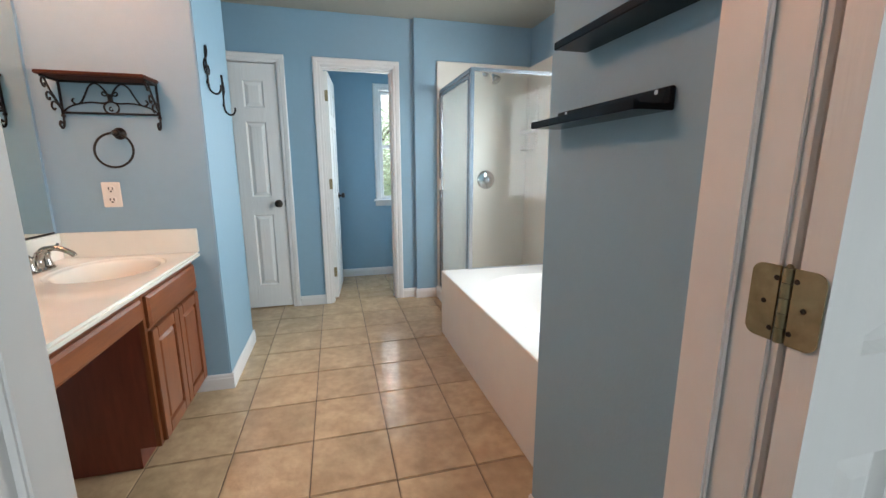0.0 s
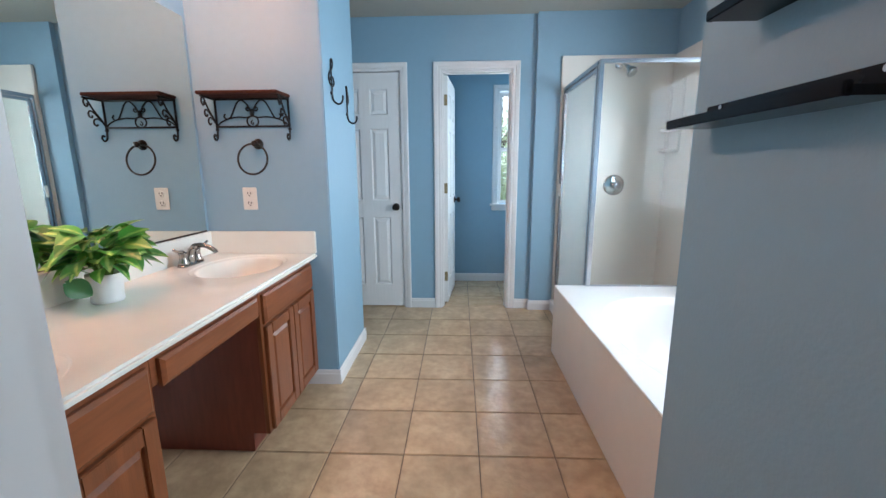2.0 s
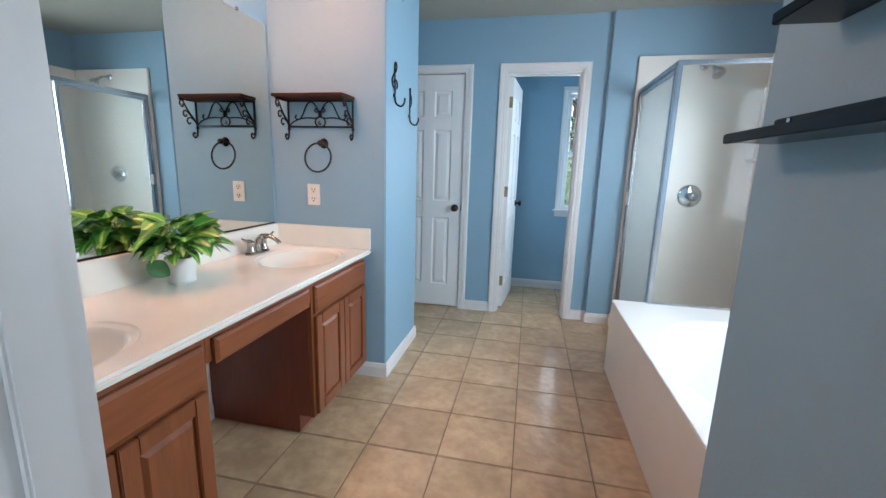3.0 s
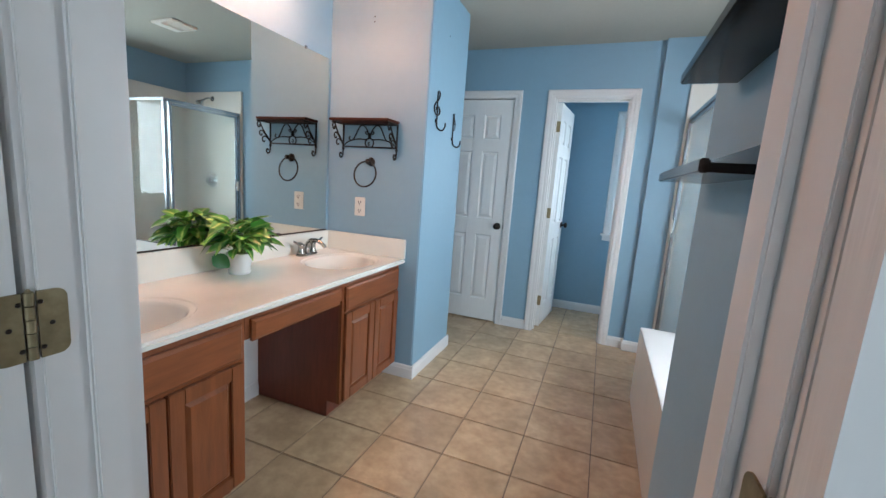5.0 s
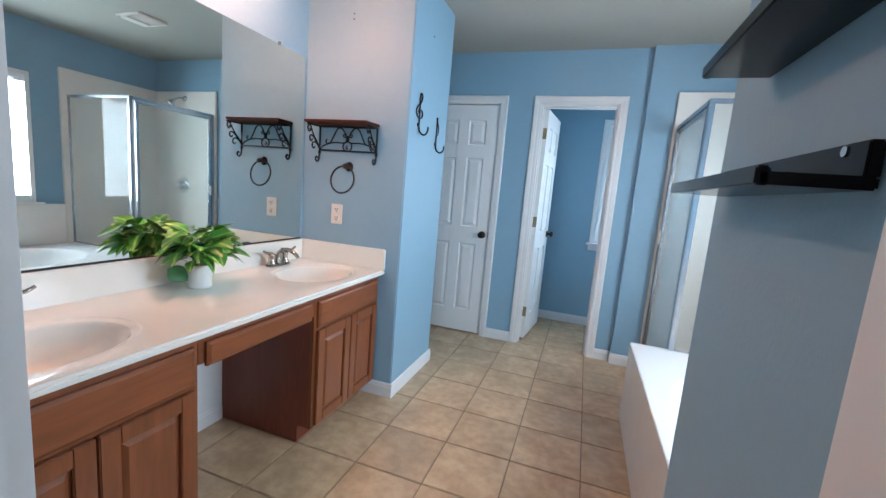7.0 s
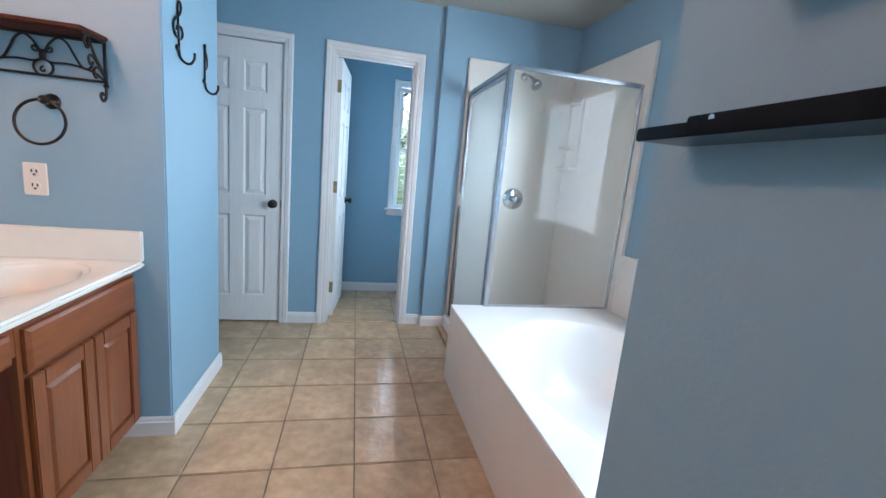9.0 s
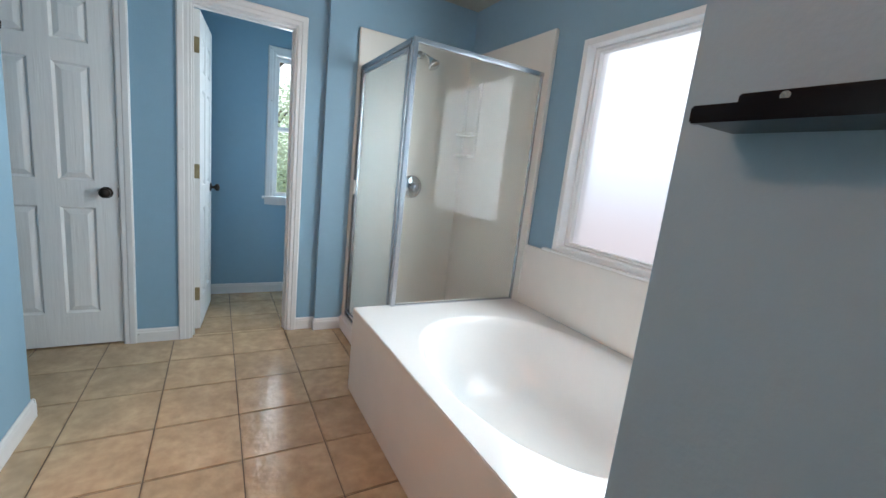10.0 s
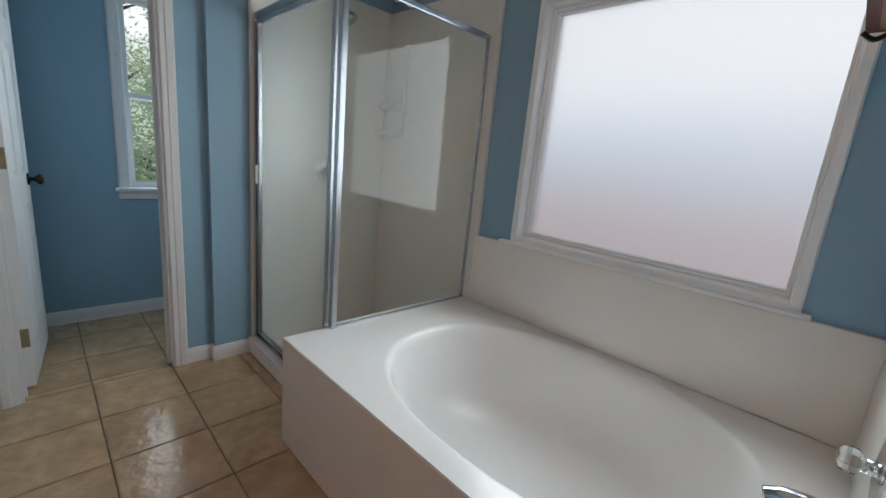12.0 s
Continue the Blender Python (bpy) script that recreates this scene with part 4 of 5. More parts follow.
def music_hook(y, z0, z1, clef):
    """A cast hook in the shape of a note, its tip curling away from the wall."""
    x = PIER_X + 0.006
    h = thing("music_hook", PIER_X, y, z0, "black iron coat hook shaped like a %s" % ("treble clef" if clef else "music note"), "wall hook", "music note hooks")
    bm = bmesh.new()
    H = z1 - z0
    P = lambda a, b, o=0.0: (x + o, y + a, z0 + b * H)
    if clef:
        tube([P(*q) for q in ((0.004, 0.16), (0.0, 0.6), (-0.004, 0.86))], 0.0042, 8, bm=bm)
        loop = spline([Vector((a, b, 0)) for a, b in ((-0.004, 0.84), (0.002, 0.97), (0.016, 1.0), (0.024, 0.91), (0.010, 0.78), (-0.022, 0.68), (-0.038, 0.55), (-0.020, 0.42), (0.018, 0.41), (0.034, 0.51), (0.020, 0.61), (-0.006, 0.59), (-0.012, 0.52))])
        tube([P(p.x * 1.25, p.y) for p in loop], 0.0040, 8, bm=bm)
    else:
        tube([P(0.0, 0.22), P(0.0, 0.98)], 0.0044, 8, bm=bm)
        flag = spline([Vector((a, b, 0)) for a, b in ((0.0, 0.98), (0.008, 0.84), (0.028, 0.74), (0.034, 0.60), (0.022, 0.50))])
        tube([P(p.x, p.y) for p in flag], 0.0048, 8, bm=bm, taper=[1.3, 1.2, 1.0, 0.8, 0.5])
    part("figure", bm, IRON, h, smooth=True)
    bm = bmesh.new()
    bmesh.ops.create_icosphere(bm, subdivisions=2, radius=0.5, matrix=Matrix.Translation(P(-0.008, 0.24)) @ Matrix.Diagonal((0.012, 0.034, 0.026, 1)))
    part("note_head", bm, IRON, h, smooth=True)
    curl = spline([P(0.0, 0.24), P(0.002, 0.10, 0.004), P(0.004, 0.02, 0.022), P(0.005, 0.02, 0.042), P(0.006, 0.10, 0.054), P(0.006, 0.17, 0.056)])
    bm = tube(curl, 0.0052, 8)
    bmesh.ops.create_icosphere(bm, subdivisions=1, radius=0.0065, matrix=Matrix.Translation(P(0.006, 0.18, 0.056)))
    part("hook", bm, IRON, h, smooth=True)


music_hook(2.500, 1.585, 1.822, True)
music_hook(2.795, 1.515, 1.742, False)


def wall_plug(x, y, z, axis):
    p = thing("wall_screw", x, y, z, "small rusty screw stuck in blue wall", "screw", "left-over screws")
    part("screw_head", lathe([(0.0, 0.004), (0.003, 0.003), (0.004, 0.0), (0.0, -0.001)], (x, y, z), axis, 10), BRONZE, p)


for z in (2.219, 2.190):
    wall_plug(-0.894, PIER_Y, z, (0, -1, 0))
wall_plug(PIER_X, 2.648, 2.183, (1, 0, 0))

# plant in its pot
POT = (-1.045, 1.508)
plant = thing("potted_plant", POT[0], POT[1], TOP, "leafy variegated pothos in a white ceramic pot", "plant")
part("pot", lathe([(0.0, 0.0), (0.045, 0.0), (0.048, 0.004), (0.0485, 0.014), (0.047, 0.017), (0.053, 0.092), (0.054, 0.100), (0.050, 0.101), (0.048, 0.090), (0.0, 0.088)], (*POT, TOP + 0.0005), n=40), POTWHITE, plant, "white ceramic pot", smooth=True)
part("soil", lathe([(0.0, 0.094), (0.0465, 0.090)], (*POT, TOP)), SOIL, plant)
LEAF = bpy.data.materials.new("variegated_leaf")
LEAF.use_nodes = True
ln, ll = LEAF.node_tree.nodes, LEAF.node_tree.links
lco, lsep, labs, lmr, lnoise, ladd, lmix, linfo, lhsv, lval = [ln.new(k) for k in ("ShaderNodeTexCoord", "ShaderNodeSeparateXYZ", "ShaderNodeMath", "ShaderNodeMapRange", "ShaderNodeTexNoise",
                                                                             "ShaderNodeMath", "ShaderNodeMix", "ShaderNodeObjectInfo", "ShaderNodeHueSaturation", "ShaderNodeMapRange")]
ll.new(lco.outputs["Object"], lsep.inputs[0])
labs.operation = "ABSOLUTE"
ll.new(lsep.outputs["X"], labs.inputs[0])
lnoise.inputs["Scale"].default_value = 55
ll.new(lco.outputs["Object"], lnoise.inputs["Vector"])
ladd.operation = "MULTIPLY_ADD"
ladd.inputs[1].default_value = 0.022
ll.new(lnoise.outputs["Fac"], ladd.inputs[0])
ll.new(labs.outputs[0], ladd.inputs[2])
lmr.inputs["From Min"].default_value, lmr.inputs["From Max"].default_value = 0.0115, 0.0205
ll.new(ladd.outputs[0], lmr.inputs["Value"])
lmix.data_type = "RGBA"
lmix.inputs["A"].default_value, lmix.inputs["B"].default_value = (0.46, 0.62, 0.17, 1), (0.095, 0.31, 0.045, 1)
ll.new(lmr.outputs["Result"], lmix.inputs["Factor"])
ll.new(linfo.outputs["Random"], lval.inputs["Value"])
lval.inputs["To Min"].default_value, lval.inputs["To Max"].default_value = 0.62, 1.55
ll.new(lval.outputs["Result"], lhsv.inputs["Value"])
ll.new(lmix.outputs["Result"], lhsv.inputs["Color"])
ll.new(lhsv.outputs["Color"], ln["Principled BSDF"].inputs["Base Color"])
ln["Principled BSDF"].inputs["Roughness"].default_value = 0.38
STEM = material("green_stem", (0.12, 0.22, 0.05), 0.5, grain=0.2)


def leaf_mesh(bend):
    """A folded, drooping heart-shaped leaf 0.1 m long that points along y."""
    bm = bmesh.new()
    rows = []
    for i in range(9):
        t = i / 8
        w = 0.041 * math.sin(math.pi * t ** 0.70) ** 0.85 + 0.0004 if 0 < t < 1 else 0.004 * (1 - t) + 0.0004
        y = 0.1 * t
        z = -bend * t * t * 0.1
        rows.append([bm.verts.new((w * s, y - (0.008 * abs(s) if i == 0 else 0), z + 0.32 * w * abs(s) - 0.1 * w * s * s)) for s in (-1, -0.5, 0, 0.5, 1)])
    for a, b in zip(rows, rows[1:]):
        for k in range(4):
            bm.faces.new((a[k], a[k + 1], b[k + 1], b[k]))
    for f in bm.faces:
        f.smooth = True
    me = bpy.data.meshes.new("leaf")
    bm.to_mesh(me)
    bm.free()
    me.materials.append(LEAF)
    return me


leaves = [leaf_mesh(b) for b in (0.25, 0.55, 0.9)]
rng = random.Random(5)
for i in range(88):
    a = i * 2.399 + rng.uniform(-0.3, 0.3)
    lift = rng.uniform(0.0, 1.0)
    reach = (0.026 + 0.062 * math.sqrt(rng.random())) * (1.2 - 0.4 * lift)
    if math.cos(a) < 0:
        reach *= 0.75
    base = Vector((0.018 * math.cos(a), 0.018 * math.sin(a), 0.088))
    tip = Vector((reach * math.cos(a), reach * math.sin(a) * 1.15, 0.132 + 0.115 * lift))
    sc = rng.uniform(0.58, 0.95)
    if VAN_X + 0.03 > POT[0] + tip.x - 0.06 and math.cos(a) < -0.3:
        sc *= 0.6
    ob = new("leaf", leaves[i % 3])
    ob.parent = plant
    pitch = radians(rng.uniform(-20, 25) + 25 * lift)
    ob.matrix_basis = Matrix.Translation(tip) @ Matrix.Rotation(a - math.pi / 2 + rng.uniform(-0.5, 0.5), 4, "Z") @ Matrix.Rotation(pitch, 4, "X") @ Matrix.Rotation(rng.uniform(-0.6, 0.6), 4, "Y") @ Matrix.Scale(sc, 4)
    if i % 2 == 0:
        pb = Vector((*POT, TOP))
        part("stem", tube(spline([pb + base, pb + base * 0.5 + tip * 0.45 + Vector((0, 0, 0.05)), pb + tip], 5), 0.0016, 5), STEM, plant, smooth=True)
# one dark leaf hangs beside the pot, its face to the room
tip_way = Vector((0.52, 0.48, -0.62)).normalized()
face_way = Vector((0.70, -0.68, 0.2))
side_way = tip_way.cross(face_way).normalized()
face_way = side_way.cross(tip_way)
dark_leaf = leaf_mesh(0.3)
dark_leaf.materials[0] = material("dark_green_leaf", (0.035, 0.14, 0.035), 0.35, grain=0.3, grain_size=50, dark=(0.02, 0.08, 0.02))
ob = new("leaf", dark_leaf)
ob.parent = plant
turn = Matrix((side_way, tip_way, face_way)).transposed().to_4x4()
ob.matrix_basis = Matrix.Translation((-0.035, -0.105, 0.092)) @ turn @ Matrix.Scale(0.85, 4)
part("stem", tube(spline([Vector((*POT, TOP)) + Vector(q) for q in ((-0.01, -0.015, 0.09), (-0.03, -0.06, 0.122), (-0.035, -0.105, 0.094))], 6), 0.0016, 5), STEM, plant, smooth=True)
# upright leaves at the heart of the plant
for i in range(12):
    a = i * 2.399 + 1.0
    ob = new("leaf", leaves[i % 2])
    ob.parent = plant
    ob.matrix_basis = Matrix.Translation((0.028 * math.cos(a), 0.028 * math.sin(a), 0.115 + 0.008 * i)) @ Matrix.Rotation(a - math.pi / 2, 4, "Z") @ Matrix.Rotation(radians(rng.uniform(25, 60)), 4, "X") @ Matrix.Scale(rng.uniform(0.65, 0.9), 4)

# ---- black ledges ----
def ledge(y0, y1, z):
    s = thing("wall_ledge", SHELF_X, (y0 + y1) / 2, z, "glossy black narrow picture ledge on the wall", "shelf", "black ledges")
    part("bottom_board", box(SHELF_X - 0.088, SHELF_X - 0.001, y0, y1, z, z + 0.012, 0.002), BLACK, s)
    part("front_lip", box(SHELF_X - 0.090, SHELF_X - 0.078, y0, y1, z - 0.001, z + 0.017, 0.002), BLACK, s)
    part("back_plate", box(SHELF_X - 0.013, SHELF_X - 0.001, y0, y1 - 0.004, z + 0.010, z + 0.043, 0.002), BLACK, s)
    for y in (y0 + 0.035, y1 - 0.05):
        part("screw", cyl((SHELF_X - 0.013, y, z + 0.036), (-1, 0, 0), 0.005, 0.0015, n=12), CHROME, s)
    return s


ledge(0.685, 1.084, 1.307)
ledge(0.575, 0.978, 1.478)

# ---- tub ----
DECK, TX0, TX1, TY0, TY1 = 0.472, 0.818, 1.872, SHELF_END, 2.832
tub = thing("bathtub", 1.3, 1.95, 0, "white oval garden tub set in a marble deck", "bathtub")
TUBRINGS = [(1.04, 0.0), (1.02, 0.0012), (1.004, 0.006), (0.988, 0.018), (0.972, 0.042), (0.945, 0.095), (0.89, 0.18), (0.81, 0.265), (0.73, 0.318), (0.645, 0.346), (0.57, 0.358), (0.48, 0.362), (0.25, 0.366), (0.05, 0.368)]
part("basin", basin_sheet(TX0 + 0.003, TX1, TY0 + 0.001, TY1, DECK, 1.36, 1.945, 0.446, 0.624, 2.25, TUBRINGS, 144), TUB, tub, smooth=True)
part("apron", box(TX0, TX0 + 0.02, TY0 + 0.001, TY1, 0.001, DECK - 0.0005, 0.004), APRON, tub, "cream marble front panel")
part("end_panel", box(TX0 + 0.02, TX1, TY1 - 0.012, TY1 + 0.003, 0.001, DECK - 0.001, 0.002), APRON, tub)
part("drain", lathe([(0.0, 0.004), (0.022, 0.004), (0.030, 0.002), (0.032, 0.0)], (1.35, 1.68, DECK - 0.3615)), CHROME, tub, smooth=True)
part("overflow_plate", lathe([(0.0, 0.010), (0.03, 0.008), (0.036, 0.0)], (1.35, 1.393, DECK - 0.13), (0, 1, 0.35)), CHROME, tub, smooth=True)
splash = thing("tub_splash", 1.87, 1.95, DECK, "cream cultured-marble splash panels round the tub", "tub surround")
part("back_panel", box(1.872, WIN_X, SHELF_END + 0.002, 2.79, DECK, 0.8455, 0.003), APRON, splash)
part("end_panel", box(0.74, 1.872, SHELF_END, SHELF_END + 0.020, DECK + 0.001, 0.800, 0.004), APRON, splash)

tap = thing("tub_faucet", 1.30, SHELF_END + 0.02, 0.55, "chrome wall-mounted tub faucet with a clear acrylic knob", "faucet")
TF = (1.31, SHELF_END + 0.020, 0.712)
part("escutcheon", lathe([(0.0, 0.014), (0.03, 0.014), (0.075, 0.008), (0.086, 0.004), (0.088, 0.0)], TF, (0, 1, 0)), CHROME, tap, smooth=True)
part("valve_stem", cyl(TF, (0, 1, 0), 0.016, 0.03, n=20), CHROME, tap, smooth=True)
knb = part("knob", lathe([(0.0, 0.026), (0.014, 0.026), (0.017, 0.034), (0.029, 0.040), (0.031, 0.052), (0.027, 0.066), (0.014, 0.071), (0.0, 0.072)], TF, (0, 1, 0), 8), ACRYL, tap, "clear faceted acrylic knob")
sp = spline([(1.30, SHELF_END + 0.02, 0.565), (1.30, SHELF_END + 0.08, 0.572), (1.30, SHELF_END + 0.14, 0.566), (1.30, SHELF_END + 0.175, 0.548)])
bm = tube(sp, 0.027, 16, taper=[1.1, 1.0, 0.95, 0.9])
part("spout", bm, CHROME, tap, smooth=True)

# ---- shower ----
GX, GY, GT = 1.030, 2.812, 1.872
sur = thing("shower_surround", 1.45, 3.67, 0.04, "cream moulded shower wall panels", "shower wall")
part("back_panel", box(1.0, 1.866, JOG_Y - 0.026, JOG_Y - 0.001, 0.05, 2.112, 0.004), SURROUND, sur)
part("side_panel", box(1.866, WIN_X - 0.001, 2.752, JOG_Y - 0.001, 0.05, 2.108, 0.004), SURROUND, sur)
part("soap_column", boxes([(1.848, 1.8655, 3.45, 3.475, 1.36, 1.90), (1.848, 1.8655, 3.635, 3.66, 1.36, 1.90), (1.848, 1.8655, 3.475, 3.635, 1.86, 1.90)], bevel=0.006), SURROUND, sur)
for z in (1.36, 1.52):
    part("soap_shelf", box(1.795, 1.8655, 3.452, 3.658, z, z + 0.026, 0.009, segments=3), SURROUND, sur)
pan = thing("shower_pan", 1.45, 3.25, 0, "white shower pan with a raised curb", "shower pan")
part("pan_floor", box(1.07, 1.866, TY1 + 0.004, JOG_Y - 0.026, 0.001, 0.045, 0.004), TUB, pan)
part("curb", box(0.985, 1.07, TY1 + 0.004, JOG_Y - 0.002, 0.001, 0.105, 0.008, segments=3), TUB, pan)
part("pan_side", box(1.07, 1.866, TY1 + 0.004, TY1 + 0.03, 0.045, DECK, 0.003), SURROUND, pan)

enc = thing("shower_enclosure", 1.2, 3.0, 0.105, "aluminium-framed clear glass shower enclosure", "shower enclosure")
g = part("fixed_glass", box(GX + 0.012, 1.856, GY - 0.003, GY + 0.003, DECK + 0.006, GT - 0.02), GLASS, enc, "clear fixed glass panel")
g.visible_shadow = False
part("header_rail", box(GX - 0.013, 1.866, GY - 0.014, GY + 0.014, GT - 0.024, GT, 0.003), ALU, enc)
part("corner_post", box(GX - 0.014, GX + 0.014, GY - 0.014, GY + 0.014, DECK + 0.0005, GT - 0.0245, 0.003), ALU, enc)
part("wall_channel", box(1.852, 1.8655, GY - 0.010, GY + 0.010, DECK + 0.0005, GT - 0.0245, 0.002), ALU, enc)
part("bottom_channel", box(GX + 0.0145, 1.8515, GY - 0.008, GY + 0.008, DECK + 0.0005, DECK + 0.009, 0.001), ALU, enc)
part("door_header", box(GX - 0.016, GX + 0.016, GY + 0.015, JOG_Y - 0.027, GT - 0.032, GT - 0.002, 0.003), ALU, enc)
part("wall_jamb", box(GX - 0.016, GX + 0.016, JOG_Y - 0.056, JOG_Y - 0.0265, 0.1062, GT - 0.0325, 0.003), ALU, enc)
part("door_track", box(GX - 0.018, GX + 0.018, TY1 + 0.008, JOG_Y - 0.057, 0.1055, 0.128, 0.003), ALU, enc)
part("lower_post", box(GX - 0.014, GX + 0.014, TY1 + 0.006, TY1 + 0.030, 0.1285, DECK - 0.002, 0.002), ALU, enc)
D0, D1 = GY + 0.022, JOG_Y - 0.060
sd = part("shower_door", boxes([(GX - 0.011, GX + 0.011, D0 + 0.02, D0 + 0.046, 0.135, GT - 0.036), (GX - 0.011, GX + 0.011, D1 - 0.026, D1, 0.135, GT - 0.036),
                                (GX - 0.011, GX + 0.011, D0 + 0.046, D1 - 0.026, 0.135, 0.158), (GX - 0.011, GX + 0.011, D0 + 0.046, D1 - 0.026, GT - 0.060, GT - 0.036)], bevel=0.003), ALU, enc)
g = part("door_glass", box(GX - 0.0025, GX + 0.0025, D0 + 0.04, D1 - 0.02, 0.15, GT - 0.05), HAZEGLASS, sd, "hazy water-marked glass door pane")
g.visible_shadow = False
part("door_pull", box(GX - 0.026, GX - 0.011, D1 - 0.020, D1 - 0.006, 1.015, 1.115, 0.003), PLASTIC, sd, "small white door pull")

valve = thing("shower_valve", 1.465, JOG_Y - 0.026, 1.10, "round chrome shower mixer valve", "shower valve")
V = (1.465, JOG_Y - 0.026, 1.10)
part("escutcheon", lathe([(0.0, 0.018), (0.03, 0.018), (0.07, 0.009), (0.084, 0.004), (0.086, 0.0)], V, (0, -1, 0), 40), CHROME, valve, smooth=True)
part("knob", lathe([(0.0, 0.018), (0.020, 0.018), (0.022, 0.034), (0.034, 0.040), (0.036, 0.062), (0.026, 0.072), (0.0, 0.074)], V, (0, -1, 0), 28), ALU, valve, "brushed metal knob", smooth=True)
sh = thing("shower_sprayer", 1.44, JOG_Y - 0.026, 2.03, "chrome shower head on a bent arm", "shower head")
part("flange", lathe([(0.0, 0.010), (0.014, 0.010), (0.028, 0.004), (0.030, 0.0)], (1.44, JOG_Y - 0.026, 2.035), (0, -1, 0)), CHROME, sh, smooth=True)
part("arm", tube(spline([(1.44, JOG_Y - 0.03, 2.035), (1.455, JOG_Y - 0.08, 2.030), (1.475, JOG_Y - 0.115, 2.005)]), 0.010, 12), CHROME, sh, smooth=True)
part("spray_head", lathe([(0.0, -0.012), (0.014, -0.010), (0.016, 0.006), (0.028, 0.02), (0.042, 0.05), (0.043, 0.066), (0.034, 0.070), (0.0, 0.068)], (1.478, JOG_Y - 0.118, 2.000), (0.35, -0.55, -0.8)), CHROME, sh, smooth=True)

# ---- ceiling vent ----
vent = thing("ceiling_vent", 0.69, 2.70, CEILING - 0.02, "white ceiling exhaust fan grille with a lamp lens", "ceiling vent")
part("frame", boxes([(0.57, 0.83, 2.59, 2.604, CEILING - 0.02, CEILING - 0.0005), (0.57, 0.83, 2.806, 2.82, CEILING - 0.02, CEILING - 0.0005),
                     (0.57, 0.584, 2.604, 2.806, CEILING - 0.02, CEILING - 0.0005), (0.816, 0.83, 2.604, 2.806, CEILING - 0.02, CEILING - 0.0005)], bevel=0.003), PLASTIC, vent)
part("backing", box(0.584, 0.816, 2.604, 2.806, CEILING - 0.006, CEILING - 0.0005), SLOT, vent)
part("lens", box(0.725, 0.812, 2.608, 2.802, CEILING - 0.026, CEILING - 0.0065, 0.006), PLASTIC, vent)
for i in range(6):
    part("slat", box(0.590 + i * 0.0215, 0.603 + i * 0.0215, 2.606, 2.804, CEILING - 0.018, CEILING - 0.008, 0.001), PLASTIC, vent)

# ---- garden trees ----
# Leaf colours are far paler than real foliage: bright haze put into the green.
LEAFGREEN = material("haze_pale_foliage", (0.46, 0.55, 0.36), 0.6, grain=0.5, grain_size=3, stain=0.5, stain_size=0.8, dark=(0.34, 0.43, 0.25))
lt = LEAFGREEN.node_tree
tr, mx = lt.nodes.new("ShaderNodeBsdfTranslucent"), lt.nodes.new("ShaderNodeMixShader")
tr.inputs["Color"].default_value = (0.50, 0.58, 0.36, 1)
mx.inputs["Fac"].default_value = 0.45
lt.links.new(lt.nodes["Principled BSDF"].outputs[0], mx.inputs[1])
lt.links.new(tr.outputs[0], mx.inputs[2])
lt.links.new(mx.outputs[0], lt.nodes["Material Output"].inputs["Surface"])
BARK = material("bark", (0.10, 0.075, 0.055), 0.9, grain=0.5, grain_size=12, bump=0.6, bump_size=30)


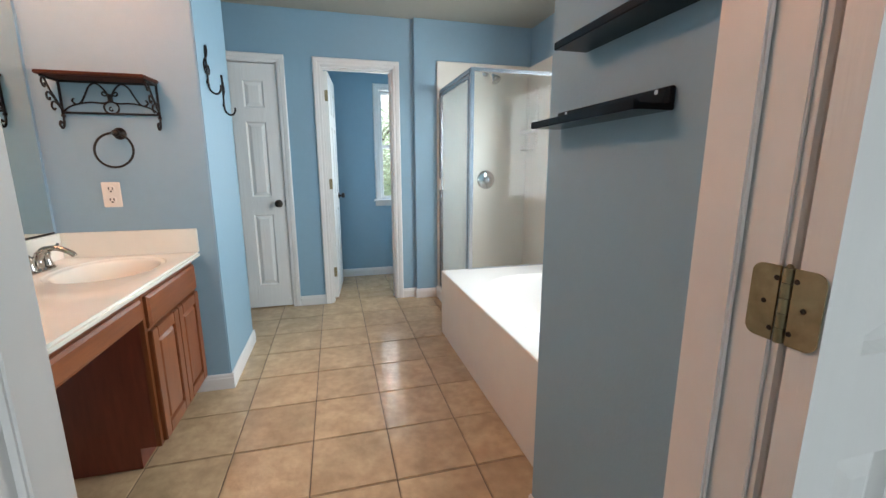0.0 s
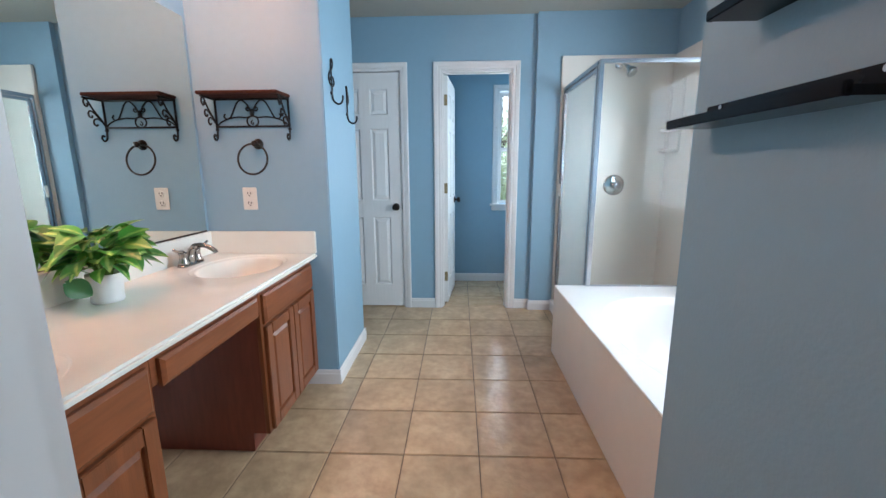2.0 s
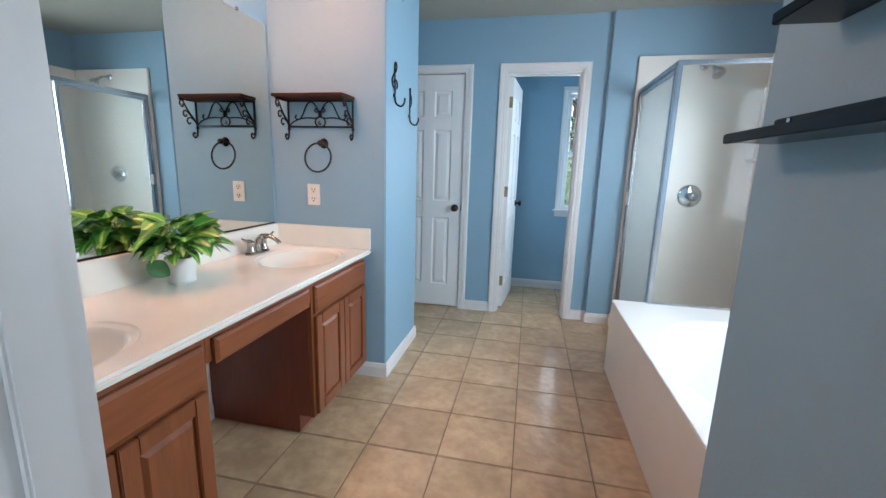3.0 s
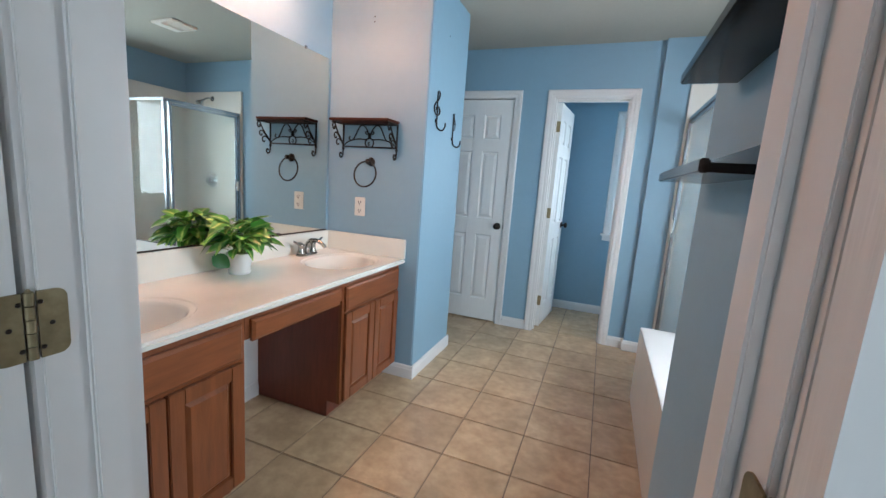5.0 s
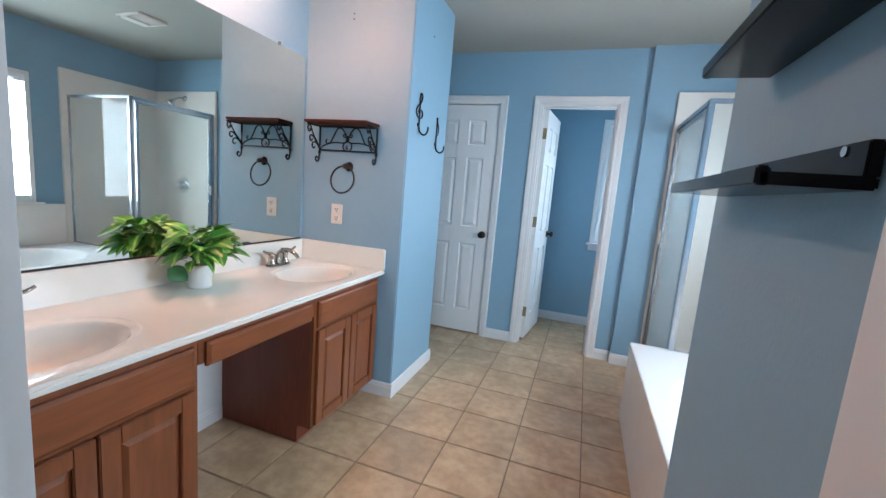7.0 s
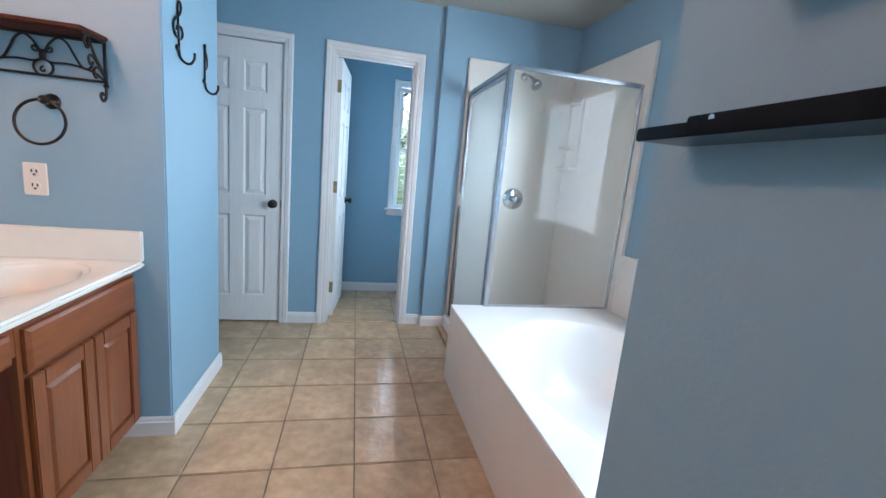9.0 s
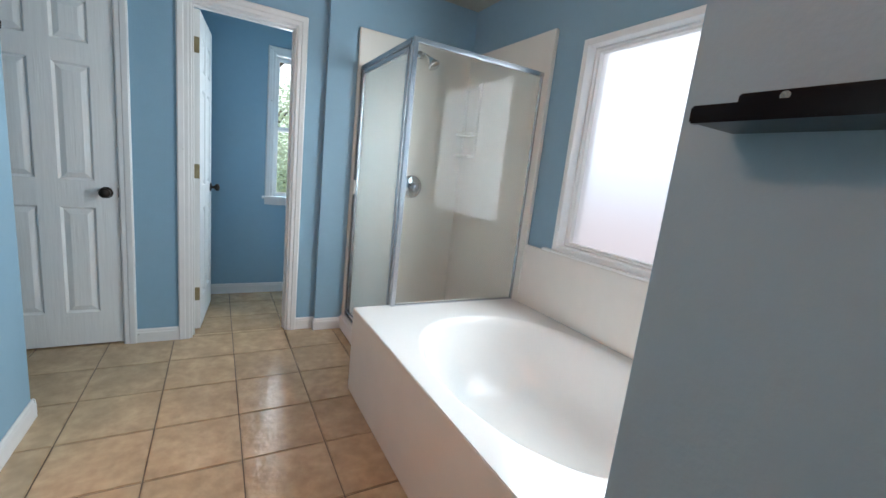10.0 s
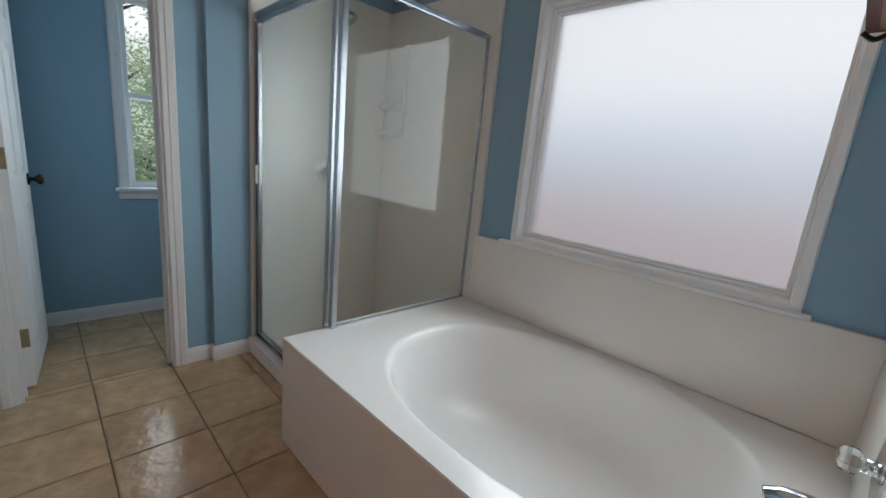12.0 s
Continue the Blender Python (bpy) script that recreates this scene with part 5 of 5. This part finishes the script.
def tree(x, y, top, radius, count, seed, low):
    r = random.Random(seed)
    t = thing("tree", x, y, -3.0, "leafy green garden tree", "tree", "garden trees")
    bm = tube(spline([(x, y, -3.0), (x + 0.05, y, -1.0), (x - 0.04, y + 0.05, low + 0.4), (x, y, top - 0.3)]), 0.16, 10, taper=[1.0, 0.85, 0.7, 0.5, 0.3, 0.15])
    clumps = []
    for k in range(16):
        a, h = r.uniform(0, 6.28), r.uniform(low, top)
        reach = radius * math.sqrt(max(0.08, 1 - ((h - (low + top) / 2) / ((top - low) / 2 + 0.2)) ** 2)) * r.uniform(0.5, 1.0)
        end = Vector((x + reach * math.cos(a), y + reach * math.sin(a), h))
        tube(spline([(x, y, h - 0.5), (x + 0.4 * reach * math.cos(a), y + 0.4 * reach * math.sin(a), h - 0.25), end], 4), 0.035, 6, bm=bm, taper=[1, 0.8, 0.5, 0.3])
        clumps.append(end)
    part("trunk", bm, BARK, t, smooth=True)
    verts, faces = [], []
    for i in range(count):
        c = clumps[i % len(clumps)]
        p = c + Vector((r.gauss(0, 0.26), r.gauss(0, 0.26), r.gauss(0, 0.22))) * radius / 1.1
        u = Vector((r.uniform(-1, 1), r.uniform(-1, 1), r.uniform(-0.6, 0.6))).normalized()
        v = u.orthogonal().normalized()
        s = r.uniform(0.022, 0.048)
        k = len(verts)
        verts.extend([p - u * s, p + v * s * 0.45, p + u * s, p - v * s * 0.45])
        faces.append((k, k + 1, k + 2, k + 3))
    me = bpy.data.meshes.new("crown")
    me.from_pydata([tuple(q - Vector((x, y, -3.0))) for q in verts], [], faces)
    me.materials.append(LEAFGREEN)
    ob = new("crown", me)
    ob.parent = t
    tagged(ob, kind="stuff")


tree(1.9, 9.0, 1.95, 1.5, 34000, 3, -1.6)
tree(3.6, 9.8, 2.8, 1.4, 26000, 9, -1.0)
tree(1.2, 10.4, 4.8, 1.2, 5500, 12, 0.5)

# ---- floor tiles ----
def tile_mesh(w, d):
    bm = box(0, w, 0, d, -0.007, 0.0)
    edges = [e for e in bm.edges if all(v.co.z > -0.001 for v in e.verts)]
    bmesh.ops.bevel(bm, geom=edges, offset=0.003, segments=2, affect="EDGES")
    me = bpy.data.meshes.new("tile")
    bm.to_mesh(me)
    bm.free()
    me.materials.append(TILE)
    return me


PITCH, GAP, OX, OY = 0.3305, 0.0044, -0.057, 2.096
cache = {}
floor_ob = bpy.data.objects["floor"]
areas = [(VAN_X, 0.99, 0.46, FAR_Y + 0.06), (-0.05, 1.35, FAR_Y + 0.06, TOI_Y), (CL_L, CL_R, FAR_Y + 0.06, FAR_Y + 0.3)]
rt = random.Random(2)
for x0, x1, y0, y1 in areas:
    for i in range(-5, 6):
        for j in range(-6, 10):
            a0, a1 = max(x0, OX + i * PITCH + GAP / 2), min(x1, OX + (i + 1) * PITCH - GAP / 2)
            b0, b1 = max(y0, OY + j * PITCH + GAP / 2), min(y1, OY + (j + 1) * PITCH - GAP / 2)
            if a1 - a0 < 0.02 or b1 - b0 < 0.02:
                continue
            if a0 > 0.84 and b1 < TY1:
                continue
            key = (round(a1 - a0, 3), round(b1 - b0, 3))
            if key not in cache:
                cache[key] = tile_mesh(*key)
            ob = new("tile", cache[key])
            ob.parent = floor_ob
            ob.location = (a0, b0, rt.uniform(-0.0006, 0.0006))
            ob.rotation_euler = (rt.uniform(-0.002, 0.002), rt.uniform(-0.002, 0.002), 0)
